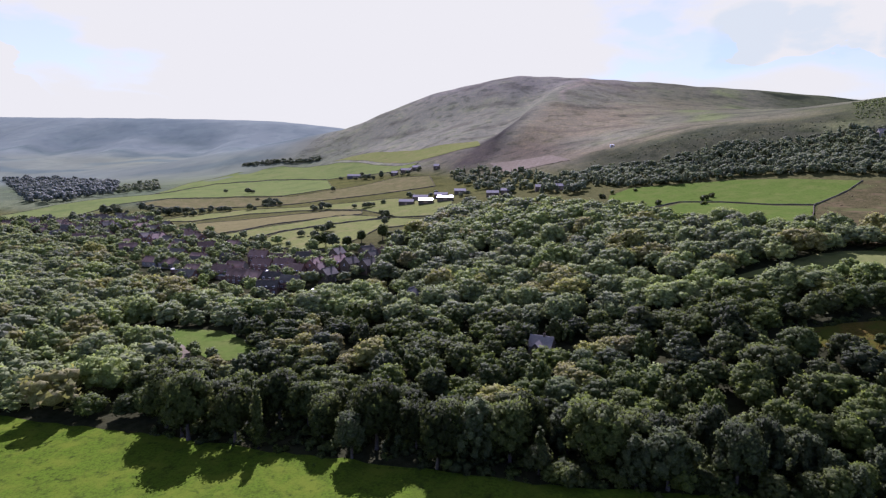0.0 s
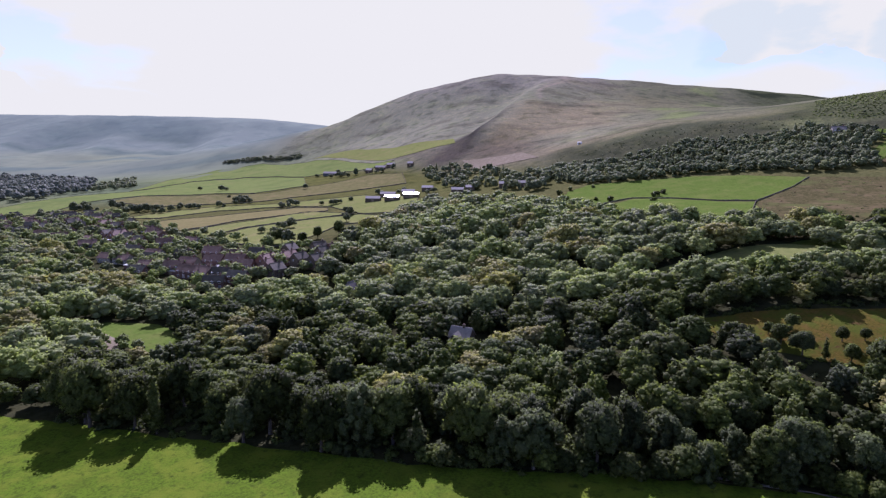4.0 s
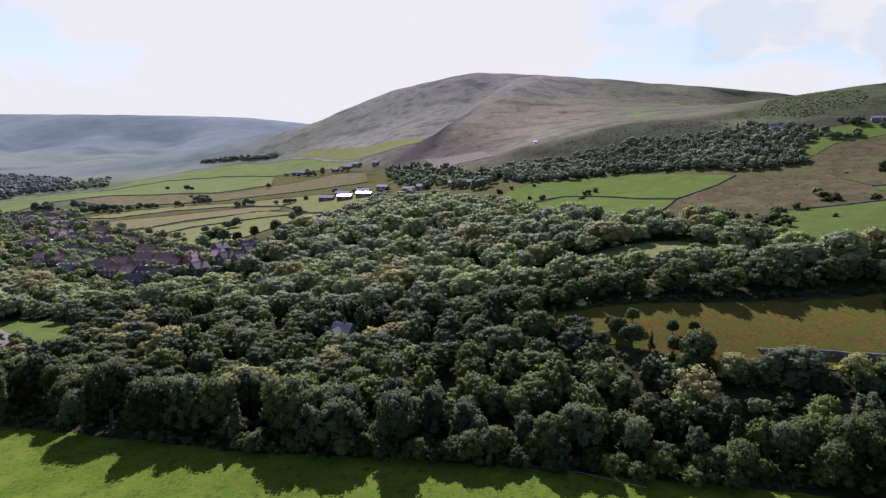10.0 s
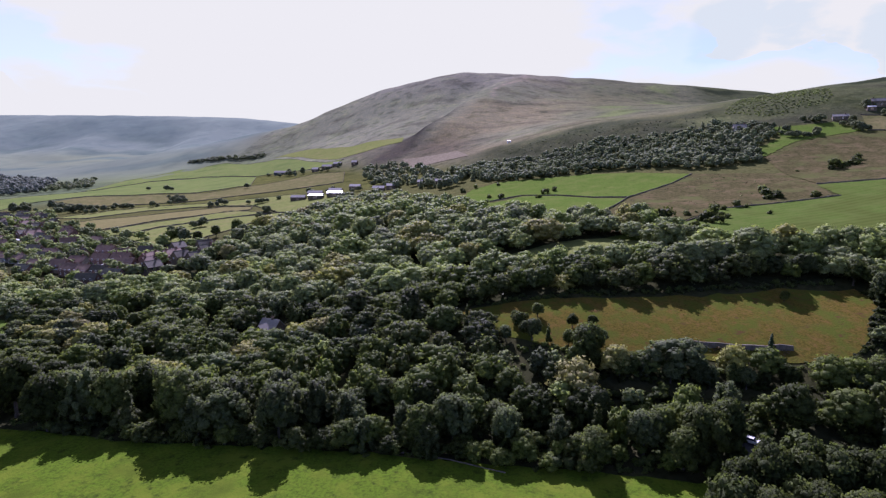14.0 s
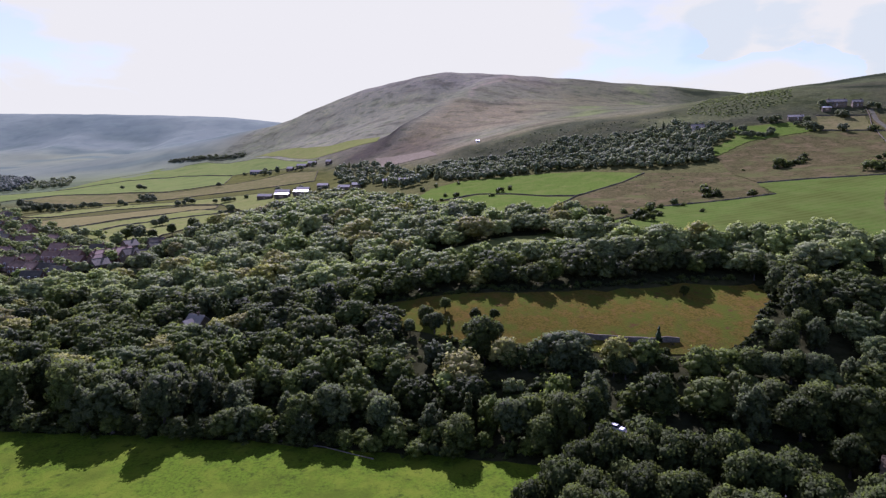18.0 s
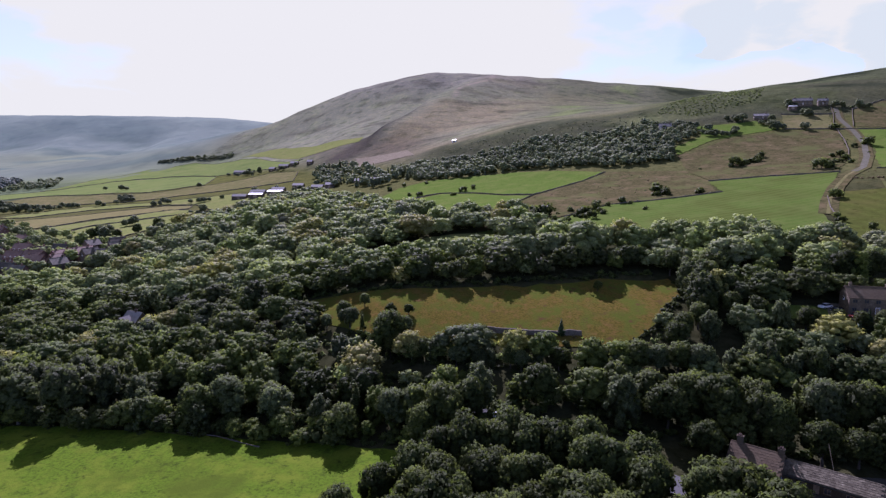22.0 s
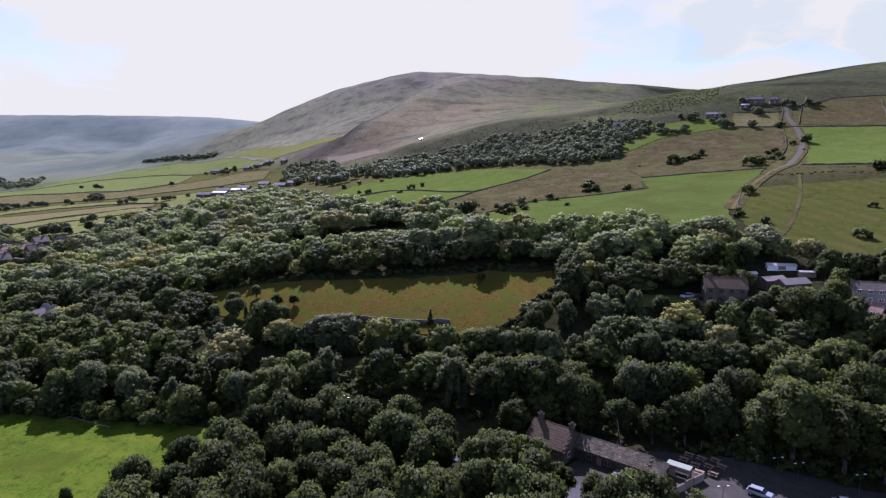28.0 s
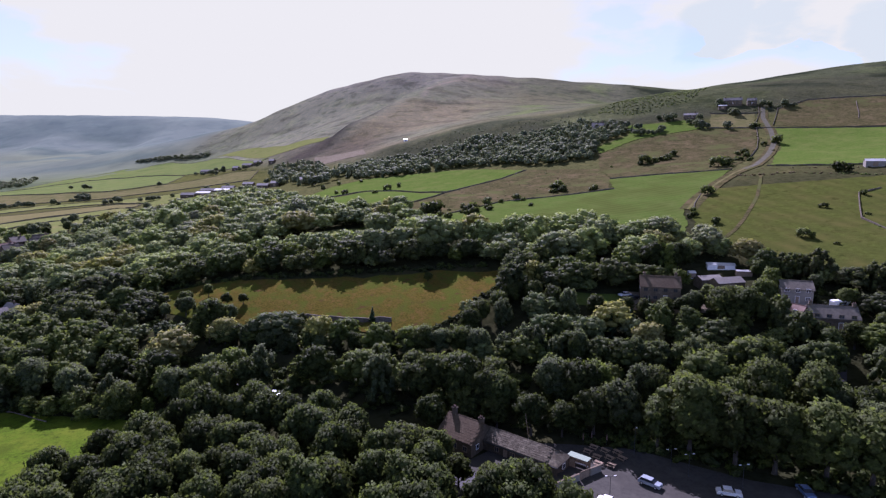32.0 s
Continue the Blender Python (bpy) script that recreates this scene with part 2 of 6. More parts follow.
GRASS_BRIGHT = surface("bright_grass", (0.076, 0.115, 0.021), 0.9, [((0.057, 0.089, 0.016), 1.6, 0.42, 0.66), ((0.097, 0.119, 0.029), 13.0, 0.45, 0.7), ((0.047, 0.068, 0.014), 4.0, 0.58, 0.74)], bump=0.4, gloss=0.0)
GRASS_MOWN = surface("mown_grass", (0.066, 0.103, 0.019), 0.9, [((0.050, 0.080, 0.014), 1.6, 0.42, 0.66), ((0.085, 0.107, 0.027), 13.0, 0.45, 0.7), ((0.054, 0.071, 0.015), 30.0, 0.5, 0.66)], bump=0.3, gloss=0.0, stripes=(62, 4.5, (0.081, 0.103, 0.026)))
GRASS_NEAR = surface("valley_grass", (0.066, 0.108, 0.009), 0.9, [((0.040, 0.060, 0.008), 0.7, 0.45, 0.66), ((0.088, 0.116, 0.012), 7.0, 0.46, 0.66), ((0.031, 0.046, 0.008), 2.4, 0.55, 0.7), ((0.052, 0.074, 0.009), 18.0, 0.55, 0.68)], bump=0.35, gloss=0.0)
GRASS_OLIVE = surface("olive_grass", (0.112, 0.108, 0.044), 0.92, [((0.078, 0.080, 0.028), 2.0, 0.42, 0.66), ((0.145, 0.124, 0.058), 14.0, 0.45, 0.7), ((0.056, 0.060, 0.024), 5.0, 0.55, 0.7)], bump=0.5, gloss=0.0)
GRASS_YELLOW = surface("yellow_grass", (0.138, 0.152, 0.048), 0.92, [((0.102, 0.122, 0.036), 3.0, 0.42, 0.68), ((0.165, 0.152, 0.064), 18.0, 0.5, 0.72), ((0.085, 0.096, 0.032), 7.0, 0.56, 0.72)], bump=0.5, gloss=0.0)
GRASS_STRAW = surface("straw_grass", (0.142, 0.130, 0.054), 0.92, [((0.112, 0.106, 0.042), 3.0, 0.42, 0.68), ((0.160, 0.140, 0.062), 16.0, 0.5, 0.72)], bump=0.5, gloss=0.0)
MEADOW = surface("dry_meadow", (0.088, 0.070, 0.014), 0.92, [((0.052, 0.048, 0.010), 0.7, 0.45, 0.62), ((0.105, 0.070, 0.020), 2.2, 0.48, 0.66), ((0.062, 0.074, 0.012), 8.0, 0.45, 0.58), ((0.075, 0.045, 0.018), 4.0, 0.58, 0.7)], bump=0.6, gloss=0.0)
BRACKEN = surface("bracken", (0.078, 0.068, 0.030), 0.95, [((0.046, 0.046, 0.018), 1.8, 0.42, 0.6), ((0.100, 0.080, 0.040), 11.0, 0.47, 0.66), ((0.036, 0.040, 0.016), 4.5, 0.55, 0.66), ((0.074, 0.080, 0.028), 24.0, 0.52, 0.64)], bump=0.8, gloss=0.0)
GRASS_SAGE = surface("sage_grass", (0.116, 0.146, 0.044), 0.92, [((0.092, 0.118, 0.035), 4.0, 0.42, 0.68), ((0.138, 0.148, 0.054), 22.0, 0.5, 0.72), ((0.086, 0.116, 0.036), 40.0, 0.5, 0.66)], bump=0.5, gloss=0.0)
EARTH = surface("bare_earth", (0.162, 0.140, 0.098), 0.95, [((0.115, 0.098, 0.066), 1.2, 0.42, 0.68), ((0.20, 0.178, 0.135), 5.0, 0.5, 0.7)], bump=0.2, gloss=0.0)
LANE = surface("stony_lane", (0.098, 0.094, 0.070), 0.95, [((0.072, 0.074, 0.046), 0.9, 0.45, 0.66), ((0.122, 0.114, 0.090), 4.0, 0.5, 0.7)], bump=0.1, gloss=0.0)
TARMAC = surface("tarmac", (0.045, 0.045, 0.048), 0.85, [((0.032, 0.032, 0.032), 0.6, 0.45, 0.68), ((0.063, 0.060, 0.058), 4.0, 0.5, 0.72)], bump=0.06, gloss=0.3)
STONE = surface("gritstone", (0.102, 0.078, 0.050), 0.9, [((0.072, 0.056, 0.038), 0.35, 0.42, 0.65), ((0.157, 0.126, 0.084), 1.6, 0.5, 0.7)], bump=0.1, vary=0.18)
WALL_STONE = surface("drystone", (0.120, 0.105, 0.083), 0.95, [((0.068, 0.060, 0.045), 0.4, 0.42, 0.66), ((0.165, 0.150, 0.120), 2.0, 0.5, 0.7)], bump=0.2, gloss=0.0)
SLATE = surface("slate", (0.135, 0.131, 0.128), 0.8, [((0.095, 0.092, 0.090), 0.5, 0.42, 0.66), ((0.17, 0.16, 0.145), 2.2, 0.52, 0.72)], bump=0.08, vary=0.15, gloss=0.25)
STONE_SLATE = surface("stone_slate", (0.098, 0.074, 0.048), 0.9, [((0.066, 0.050, 0.034), 0.5, 0.42, 0.66), ((0.130, 0.104, 0.070), 2.0, 0.52, 0.72)], bump=0.08, gloss=0.08)
INN_SLATE = surface("lichened_slate", (0.124, 0.108, 0.078), 0.9, [((0.078, 0.066, 0.048), 0.5, 0.42, 0.64), ((0.195, 0.172, 0.122), 1.3, 0.54, 0.72)], bump=0.08, vary=0.25, gloss=0.08)
WORN_TARMAC = surface("worn_tarmac", (0.056, 0.054, 0.047), 0.92, [((0.040, 0.039, 0.034), 0.8, 0.45, 0.68), ((0.074, 0.070, 0.059), 5.0, 0.5, 0.7), ((0.044, 0.042, 0.036), 14.0, 0.5, 0.66)], bump=0.05, gloss=0.06)
PALE_SLATE = surface("pale_slate", (0.215, 0.195, 0.172), 0.7, [((0.160, 0.145, 0.130), 0.6, 0.45, 0.68)], bump=0.06, gloss=0.4)
TILE_RED = surface("red_tile", (0.165, 0.104, 0.080), 0.8, [((0.110, 0.070, 0.056), 0.6, 0.42, 0.66), ((0.200, 0.136, 0.108), 2.5, 0.5, 0.7)], bump=0.08, vary=0.35, gloss=0.25)
TILE_GREY = surface("grey_tile", (0.100, 0.090, 0.072), 0.8, [((0.068, 0.061, 0.050), 0.6, 0.42, 0.66), ((0.128, 0.114, 0.092), 2.5, 0.5, 0.7)], bump=0.08, vary=0.35, gloss=0.15)
BRICK = surface("brick", (0.150, 0.092, 0.070), 0.9, [((0.128, 0.068, 0.053), 0.4, 0.42, 0.66), ((0.225, 0.143, 0.105), 2.0, 0.5, 0.7)], bump=0.08, vary=0.15)
RENDER = surface("pale_render", (0.255, 0.235, 0.195), 0.85, [((0.19, 0.175, 0.145), 1.2, 0.45, 0.7)], bump=0.05, vary=0.08)
WHITE = surface("white_paint", (0.78, 0.78, 0.76), 0.5, [((0.66, 0.66, 0.63), 0.8, 0.5, 0.72)], vary=0.05)
SHEET = surface("pale_metal_sheet", (0.525, 0.532, 0.540), 0.35, [((0.435, 0.435, 0.435), 1.5, 0.45, 0.7)], metal=0.3, gloss=0.6)
GREEN_SHEET = surface("pale_green_sheet", (0.22, 0.27, 0.21), 0.9, [((0.24, 0.28, 0.22), 0.8, 0.45, 0.7)], gloss=0.1)
WOOD = surface("weathered_wood", (0.270, 0.203, 0.135), 0.85, [((0.188, 0.135, 0.090), 0.3, 0.42, 0.68)], bump=0.03, vary=0.15)
BARK = surface("bark", (0.060, 0.050, 0.040), 0.95, [((0.035, 0.030, 0.024), 0.25, 0.42, 0.66), ((0.100, 0.090, 0.072), 0.9, 0.52, 0.7)], bump=0.08)
DARK_METAL = surface("dark_metal", (0.06, 0.065, 0.07), 0.5, [((0.09, 0.085, 0.08), 0.3, 0.5, 0.7)], metal=0.6)
GLASS = surface("window_glass", (0.03, 0.035, 0.045), 0.08, [((0.05, 0.055, 0.06), 0.8, 0.45, 0.7)], gloss=0.8)
RUBBER = surface("tyre_rubber", (0.02, 0.02, 0.02), 0.85, [((0.035, 0.035, 0.035), 0.1, 0.5, 0.7)])
# dark ends of the broadleaf colours lean blue: hazy shade painted into inner leaves
LEAF = foliage("leaves", (0.033, 0.033, 0.018), (0.099, 0.132, 0.028), glow=0.45, leaf=0.4, low=0.62, high=1.25)
LEAF_GREY = foliage("grey_green_leaves", (0.041, 0.044, 0.033), (0.115, 0.150, 0.049), glow=0.45, leaf=0.4, low=0.62, high=1.25)
LEAF_DARK = foliage("dark_leaves", (0.026, 0.030, 0.018), (0.076, 0.103, 0.020), glow=0.42, leaf=0.4, low=0.62, high=1.25)
LEAF_FAR = foliage("woodland_leaves", (0.043, 0.045, 0.026), (0.124, 0.164, 0.029), glow=0.46, vary=0.0, leaf=0.5, low=0.7, high=1.2)
# haze painted into the hill trees: both leaf colours made pale
LEAF_HILL_HAZE = foliage("hazed_hill_leaves", (0.164, 0.186, 0.111), (0.159, 0.186, 0.081), glow=0.4, vary=0.0, leaf=0.8, low=0.85, high=1.1)
LEAF_HILL_DARK_HAZE = foliage("hazed_dark_hill_leaves", (0.107, 0.125, 0.080), (0.123, 0.146, 0.064), glow=0.46, vary=0.0, leaf=0.8, low=0.85, high=1.1)
# mid-distance leaves: colours raised well above the near ones to stand for haze
LEAF_MID = foliage("hazed_slope_leaves", (0.130, 0.140, 0.094), (0.239, 0.297, 0.074), glow=0.4, vary=0.0, leaf=0.6, low=0.7, high=1.2)
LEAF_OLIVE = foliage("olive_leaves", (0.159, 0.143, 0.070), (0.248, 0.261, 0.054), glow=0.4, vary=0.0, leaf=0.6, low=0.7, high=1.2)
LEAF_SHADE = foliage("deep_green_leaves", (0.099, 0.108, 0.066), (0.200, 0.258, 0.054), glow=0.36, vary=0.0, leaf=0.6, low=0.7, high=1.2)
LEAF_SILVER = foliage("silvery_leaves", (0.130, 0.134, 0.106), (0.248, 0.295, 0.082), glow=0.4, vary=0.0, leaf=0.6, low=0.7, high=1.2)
# blue-grey haze painted into the leaves of the far valley wood
LEAF_FAR_HAZE = foliage("hazed_distant_leaves", (0.104, 0.124, 0.104), (0.190, 0.212, 0.165), glow=0.3, vary=0.0, leaf=0.8)
LEAF_RUST = foliage("bracken_fronds", (0.050, 0.038, 0.017), (0.150, 0.108, 0.048), glow=0.2, vary=0.0)
HAZED_MIXED = (LEAF_MID, LEAF_SHADE, LEAF_OLIVE, LEAF_SILVER)
NEAR_MIXED = (LEAF_FAR, LEAF_DARK, LEAF_GREY, LEAF_OLIVE)
HILL_MIXED = (LEAF_HILL_HAZE, LEAF_HILL_DARK_HAZE)
MOOR = surface("hazed_far_moor", (0.080, 0.085, 0.090), 0.95, [((1.2, 1.2, 1.15), 130.0, 0.45, 0.7), ((0.82, 0.86, 0.88), 60.0, 0.5, 0.72)], attribute="land", gloss=0.0, times=True)
NEEDLE = foliage("needles", (0.012, 0.028, 0.012), (0.04, 0.06, 0.024), glow=0.08)


# ---- mesh helpers ----
def raw(name, verts, faces, material, parent=None, label="", smooth=False, tint=None, colour=None, normals=None, sorts=None):
    me = bpy.data.meshes.new(name)
    me.from_pydata([tuple(v) for v in verts] if not isinstance(verts, np.ndarray) else verts.tolist(), [], faces if isinstance(faces, list) else faces.tolist())
    if material:
        me.materials.append(material)
    if tint is not None:
        me.attributes.new("tint", "FLOAT", "POINT").data.foreach_set("value", np.asarray(tint, np.float32))
    if colour is not None:
        me.attributes.new("land", "FLOAT_COLOR", "POINT").data.foreach_set("color", np.asarray(colour, np.float32).ravel())
    if smooth:
        me.polygons.foreach_set("use_smooth", [True] * len(me.polygons))
    if sorts is not None:
        me.polygons.foreach_set("material_index", np.asarray(sorts, np.int32))
    if normals is not None:
        me.normals_split_custom_set_from_vertices(normals.tolist())
    ob = new(name, me)
    if parent:
        ob.parent = parent
    if label:
        ob["label"] = label
    return ob


def part(name, bm, material, parent, label=""):
    me = bpy.data.meshes.new(name)
    bm.to_mesh(me)
    bm.free()
    me.materials.append(material)
    ob = new(name, me)
    ob.parent = parent
    if label:
        ob["label"] = label
    return ob


def empty(name, m, label, category, group="", kind=""):
    ob = new(name)
    ob.matrix_world = m
    return tagged(ob, label, category, group, kind)


def box(bm, x0, x1, y0, y1, z0, z1, bevel=0.0):
    made = bmesh.ops.create_cube(bm, size=1, matrix=Matrix.Translation(((x0 + x1) / 2, (y0 + y1) / 2, (z0 + z1) / 2)) @ Matrix.Diagonal((x1 - x0, y1 - y0, z1 - z0, 1)))
    if bevel:
        edges = {e for v in made["verts"] for e in v.link_edges}
        bmesh.ops.bevel(bm, geom=list(edges), offset=bevel, segments=2, affect="EDGES")
    return bm


def boxes(*specs, bevel=0.0):
    bm = bmesh.new()
    for spec in specs:
        box(bm, *spec, bevel=bevel)
    return bm


def tube(bm, a, b, r0, r1, sides=8):
    a, b = Vector(a), Vector(b)
    turn_to = (b - a).to_track_quat("Z", "Y").to_matrix().to_4x4()
    bmesh.ops.create_cone(bm, cap_ends=True, segments=sides, radius1=r0, radius2=r1, depth=(b - a).length, matrix=Matrix.Translation((a + b) / 2) @ turn_to)
    return bm


def inside(x, y, poly):
    """Which of the points x, y lie within a polygon."""
    x, y = np.asarray(x, float), np.asarray(y, float)
    hit = np.zeros(x.shape, bool)
    for (xa, ya), (xb, yb) in zip(poly, poly[1:] + poly[:1]):
        cross = (ya > y) != (yb > y)
        hit ^= cross & (x < (xb - xa) * (y - ya) / (yb - ya if yb != ya else 1e-9) + xa)
    return hit


# ---- terrain: cross profiles of the valley, one per line of constant y ----
STATION = np.array([-3500, -1700, -700, -350, -150, 0, 120, 240, 380, 650, 1400], float)
LEVELS = []


def level(y, *heights):
    LEVELS.append((y, heights))


level(-900, 90, 70, 50, 50, 50, 50, 50, 50, 60, 80, 120)
level(0, 20, 0, -2, -1, 0, 2, 4, 6, 11, 25, 60)
level(115, 20, 0, -2, -1, 0.5, 3, 5, 7.5, 14, 30, 70)
level(150, 20, 0, -2, -1, 1, 3.5, 12, 12, 20, 38, 80)
level(190, 20, 0, -2, 0, 2, 5, 25, 24, 33, 52, 95)
level(260, 20, 0, -2, 1, 4, 15, 36, 40, 46, 70, 115)
level(350, 20, 2, 0, 5, 16, 33, 43, 51, 64, 90, 130)
level(450, 20, 4, 4, 14, 23, 43, 53, 66, 77, 102, 145)
level(560, 20, 6, 8, 22, 37, 56, 74, 93, 104, 127, 165)
level(680, 22, 8, 20, 35, 50, 84, 113, 127, 145, 155, 190)
level(880, 25, 12, 30, 55, 104, 125, 140, 148, 165, 198, 230)
level(1200, 40, 20, 64, 138, 194, 214, 202, 190, 175, 175, 200)
level(1550, 80, 60, 172, 281, 308, 297, 286, 274, 261, 229, 200)
level(2000, 150, 120, 130, 200, 220, 220, 210, 200, 190, 170, 150)
level(2800, 366, 318, 215, 200, 190, 180, 170, 160, 150, 150, 150)
level(4400, 300, 280, 200, 160, 150, 140, 130, 120, 120, 120, 120)
LEVEL_Y = np.array([y for y, _ in LEVELS], float)
LEVEL_Z = np.array([h for _, h in LEVELS], float)


def curve(at, knots, values):
    """A smooth curve that never overshoots, through values[..., k] at knots[k]."""
    gap = np.diff(knots)
    rise = np.diff(values, axis=-1) / gap
    slope = np.zeros_like(values)
    a, b = rise[..., :-1], rise[..., 1:]
    slope[..., 1:-1] = np.where(a * b > 0, 2 * a * b / np.where(a * b > 0, a + b, 1), 0)
    slope[..., 0], slope[..., -1] = rise[..., 0], rise[..., -1]
    k = np.clip(np.searchsorted(knots, at) - 1, 0, len(gap) - 1)
    t = np.clip((at - knots[k]) / gap[k], 0, 1)
    if values.ndim == 1:
        v0, v1, s0, s1 = values[k], values[k + 1], slope[k], slope[k + 1]
    else:
        n = np.arange(len(values))
        v0, v1, s0, s1 = values[n, k], values[n, k + 1], slope[n, k], slope[n, k + 1]
    h = gap[k]
    return v0 * (1 + 2 * t) * (1 - t) ** 2 + v1 * t * t * (3 - 2 * t) + h * (s0 * t * (1 - t) ** 2 - s1 * t * t * (1 - t))


def ripple(x, y):
    """Gullies and swells, stronger on the far hills."""
    far = np.clip((y - 450) / 700, 0, 1)
    z = 0.35 * np.sin(x / 17 + 1.3 * np.sin(y / 23)) * np.sin(y / 19 + x / 41)
    z += far * (1.5 * np.sin(x / 37 + 2 * np.sin(y / 160)) * np.sin(y / 95 + x / 130) + 0.9 * np.sin(x / 15 + y / 60) * np.sin(y / 48 - x / 70))
    # side valleys of the far moor
    side = np.clip((-700 - x) / 300, 0, 1) * np.clip((y - 1500) / 500, 0, 1) * np.clip((2700 - y) / 500, 0, 1)
    z += side * (16 * np.sin(x / 95 + 1.5 * np.sin(y / 330)) * np.sin(y / 210 + 0.7) + 7 * np.sin(x / 41 + y / 120))
    # a rib from the top of the hill down to a blunt nose, steep on one side
    off = x + 40 + (1300 - y) * 0.165
    z += 17 * np.exp(-((off / np.where(off < 0, 26, 75)) ** 2)) * np.clip((y - 820) / 70, 0, 1) * np.clip((1420 - y) / 200, 0, 1)
    z -= 10 * np.exp(-(((off + 70) / 45) ** 2)) * np.clip((y - 900) / 100, 0, 1) * np.clip((1450 - y) / 200, 0, 1)
    return z


def heights(x, y):
    x, y = np.asarray(x, float).ravel(), np.asarray(y, float).ravel()
    across = np.stack([curve(y, LEVEL_Y, column) for column in LEVEL_Z.T], -1)
    return curve(x, STATION, across) + ripple(x, y)


def height(x, y):
    return float(heights([x], [y])[0])

# ---- plan: outlines of the open land and the woods (metres) ----
MEADOW_EDGE = [(72, 194), (96, 195), (122, 195), (158, 202), (180, 209), (204, 211), (206, 201), (194, 178), (184, 169), (160, 165.5), (131, 163), (110, 166), (86, 174)]
LEFT_FIELD = [(-166, 190), (-160, 196), (-137, 199), (-118, 188), (-104, 176), (-102, 168), (-122, 168), (-143, 178)]
STRIP = [(66, 246), (92, 238), (133, 242), (150, 254), (138, 262), (126, 268), (106, 264), (88, 255)]
FIELD_UPPER = [(24, 423), (30, 480), (48, 508), (87, 504), (132, 502), (199, 458), (169, 418), (148, 394), (126, 401), (101, 421), (75, 430), (52, 412)]
FIELD_LOWER = [(58, 406), (77, 426), (101, 417), (126, 397), (146, 390), (138, 366), (126, 335), (116, 312), (94, 322), (62, 352), (36, 396)]
FIELD_MOWN = [(126, 269), (150, 284), (167, 304), (192, 337), (222, 347), (257, 356), (256, 388), (293, 391), (329, 386), (299, 328), (284, 296), (279, 262), (272, 240), (220, 236), (149, 256)]
PASTURE = [(309, 334), (400, 334), (440, 300), (430, 190), (326, 196), (310, 207), (289, 234), (280, 240), (286, 290), (297, 316)]
FIELD_FAR_RIGHT = [(398, 526), (449, 503), (520, 470), (470, 330), (386, 366), (353, 389), (366, 424), (383, 462)]
FARM_GREEN = [(364, 590), (400, 580), (386, 536), (353, 547)]
FARM_BROWN = [(422, 590), (452, 605), (560, 590), (540, 470), (450, 508), (402, 534)]
MOOR_FIELD = [(256, 487), (304, 527), (348, 540), (386, 528), (367, 465), (346, 420), (330, 390), (294, 394), (258, 391), (253, 431)]
LANE_GREEN = [(288, 579), (338, 578), (350, 549), (320, 537), (291, 528), (257, 490), (254, 508), (286, 545)]
ROUGH = [(149, 392), (170, 418), (200, 458), (252, 434), (257, 392), (254, 356), (222, 349), (190, 339), (165, 307), (148, 286), (126, 271), (118, 312), (127, 334), (139, 366)]
PUB_YARD = [(196, 100), (226, 92), (300, 74), (316, 92), (300, 103), (284, 108), (262, 113), (241, 122), (228, 122), (214, 121)]
NEAR_FIELD = [(-420, 114), (-420, -160), (360, -160), (360, 50), (240, 58), (150, 62), (118, 78), (136, 104), (143, 118), (100, 118), (40, 116), (10, 112), (-60, 113)]
LAWN = [(224, 195), (243, 195), (250, 191), (246, 186), (239, 186), (224, 188)]
DRIVE = [(246, 186), (262, 183), (285, 188), (285, 193), (266, 194), (258, 195), (247, 198)]
VILLAGE = [(-640, 500), (-480, 545), (-367, 452), (-244, 395), (-150, 345), (-100, 325), (-108, 285), (-140, 256), (-230, 288), (-400, 366)]

WOOD_MAIN = [(-400, 113), (-60, 112), (10, 111.5), (25, 114.5), (80, 118), (120, 119), (141, 122), (150, 140), (190, 128), (240, 126), (300, 118), (430, 110), (420, 190), (326, 196), (310, 207), (289, 232), (279, 246), (227, 243), (180, 240), (160, 262), (140, 300), (121, 300), (106, 310), (86, 336), (62, 372), (16, 402), (-50, 470), (-98, 500), (-112, 470), (-100, 420), (-112, 340), (-100, 322), (-106, 283), (-138, 252), (-230, 284), (-400, 360), (-560, 440), (-640, 440), (-640, 300)]
WOOD_SOUTH = [(113, 86), (130, 68), (180, 66), (222, 72), (234, 80), (232, 88), (212, 97), (194, 107), (178, 118), (150, 124), (139, 106), (126, 92)]
PLANTATION = [(40, 512), (90, 506), (139, 508), (217, 468), (252, 474), (256, 520), (300, 566), (274, 590), (240, 606), (203, 590), (150, 604), (70, 590), (14, 606), (0, 576)]
FARM_WOOD = [(-126, 655), (-180, 760), (-120, 745), (-20, 610), (40, 585), (40, 530), (0, 500), (-40, 530), (-100, 590)]

# ---- ground ----
def steps(*spans):
    """Places from spans of (start, end, step)."""
    return np.concatenate([np.arange(a, b, s, dtype=float) for a, b, s in spans])


def rumple(x, y, size, seed=0.0):
    """A cheap smooth noise in 0..1 for tints."""
    u, v = x / size + seed, y / size - seed * 1.7
    w = np.sin(u + 1.7 * np.sin(v * 0.9 + seed)) + np.sin(v * 1.3 - 1.1 * np.sin(u * 0.7)) + 0.6 * np.sin(2.1 * u + 1.9 * v)
    return np.clip(0.5 + w / 5.2, 0, 1)


gx = steps((-3600, -700, 60), (-700, -300, 12), (-300, 450, 4), (450, 1000, 14), (1000, 1701, 60))
gy = steps((-900, -180, 40), (-180, 40, 8), (40, 330, 4), (330, 700, 6), (700, 1640, 14), (1640, 4401, 60))
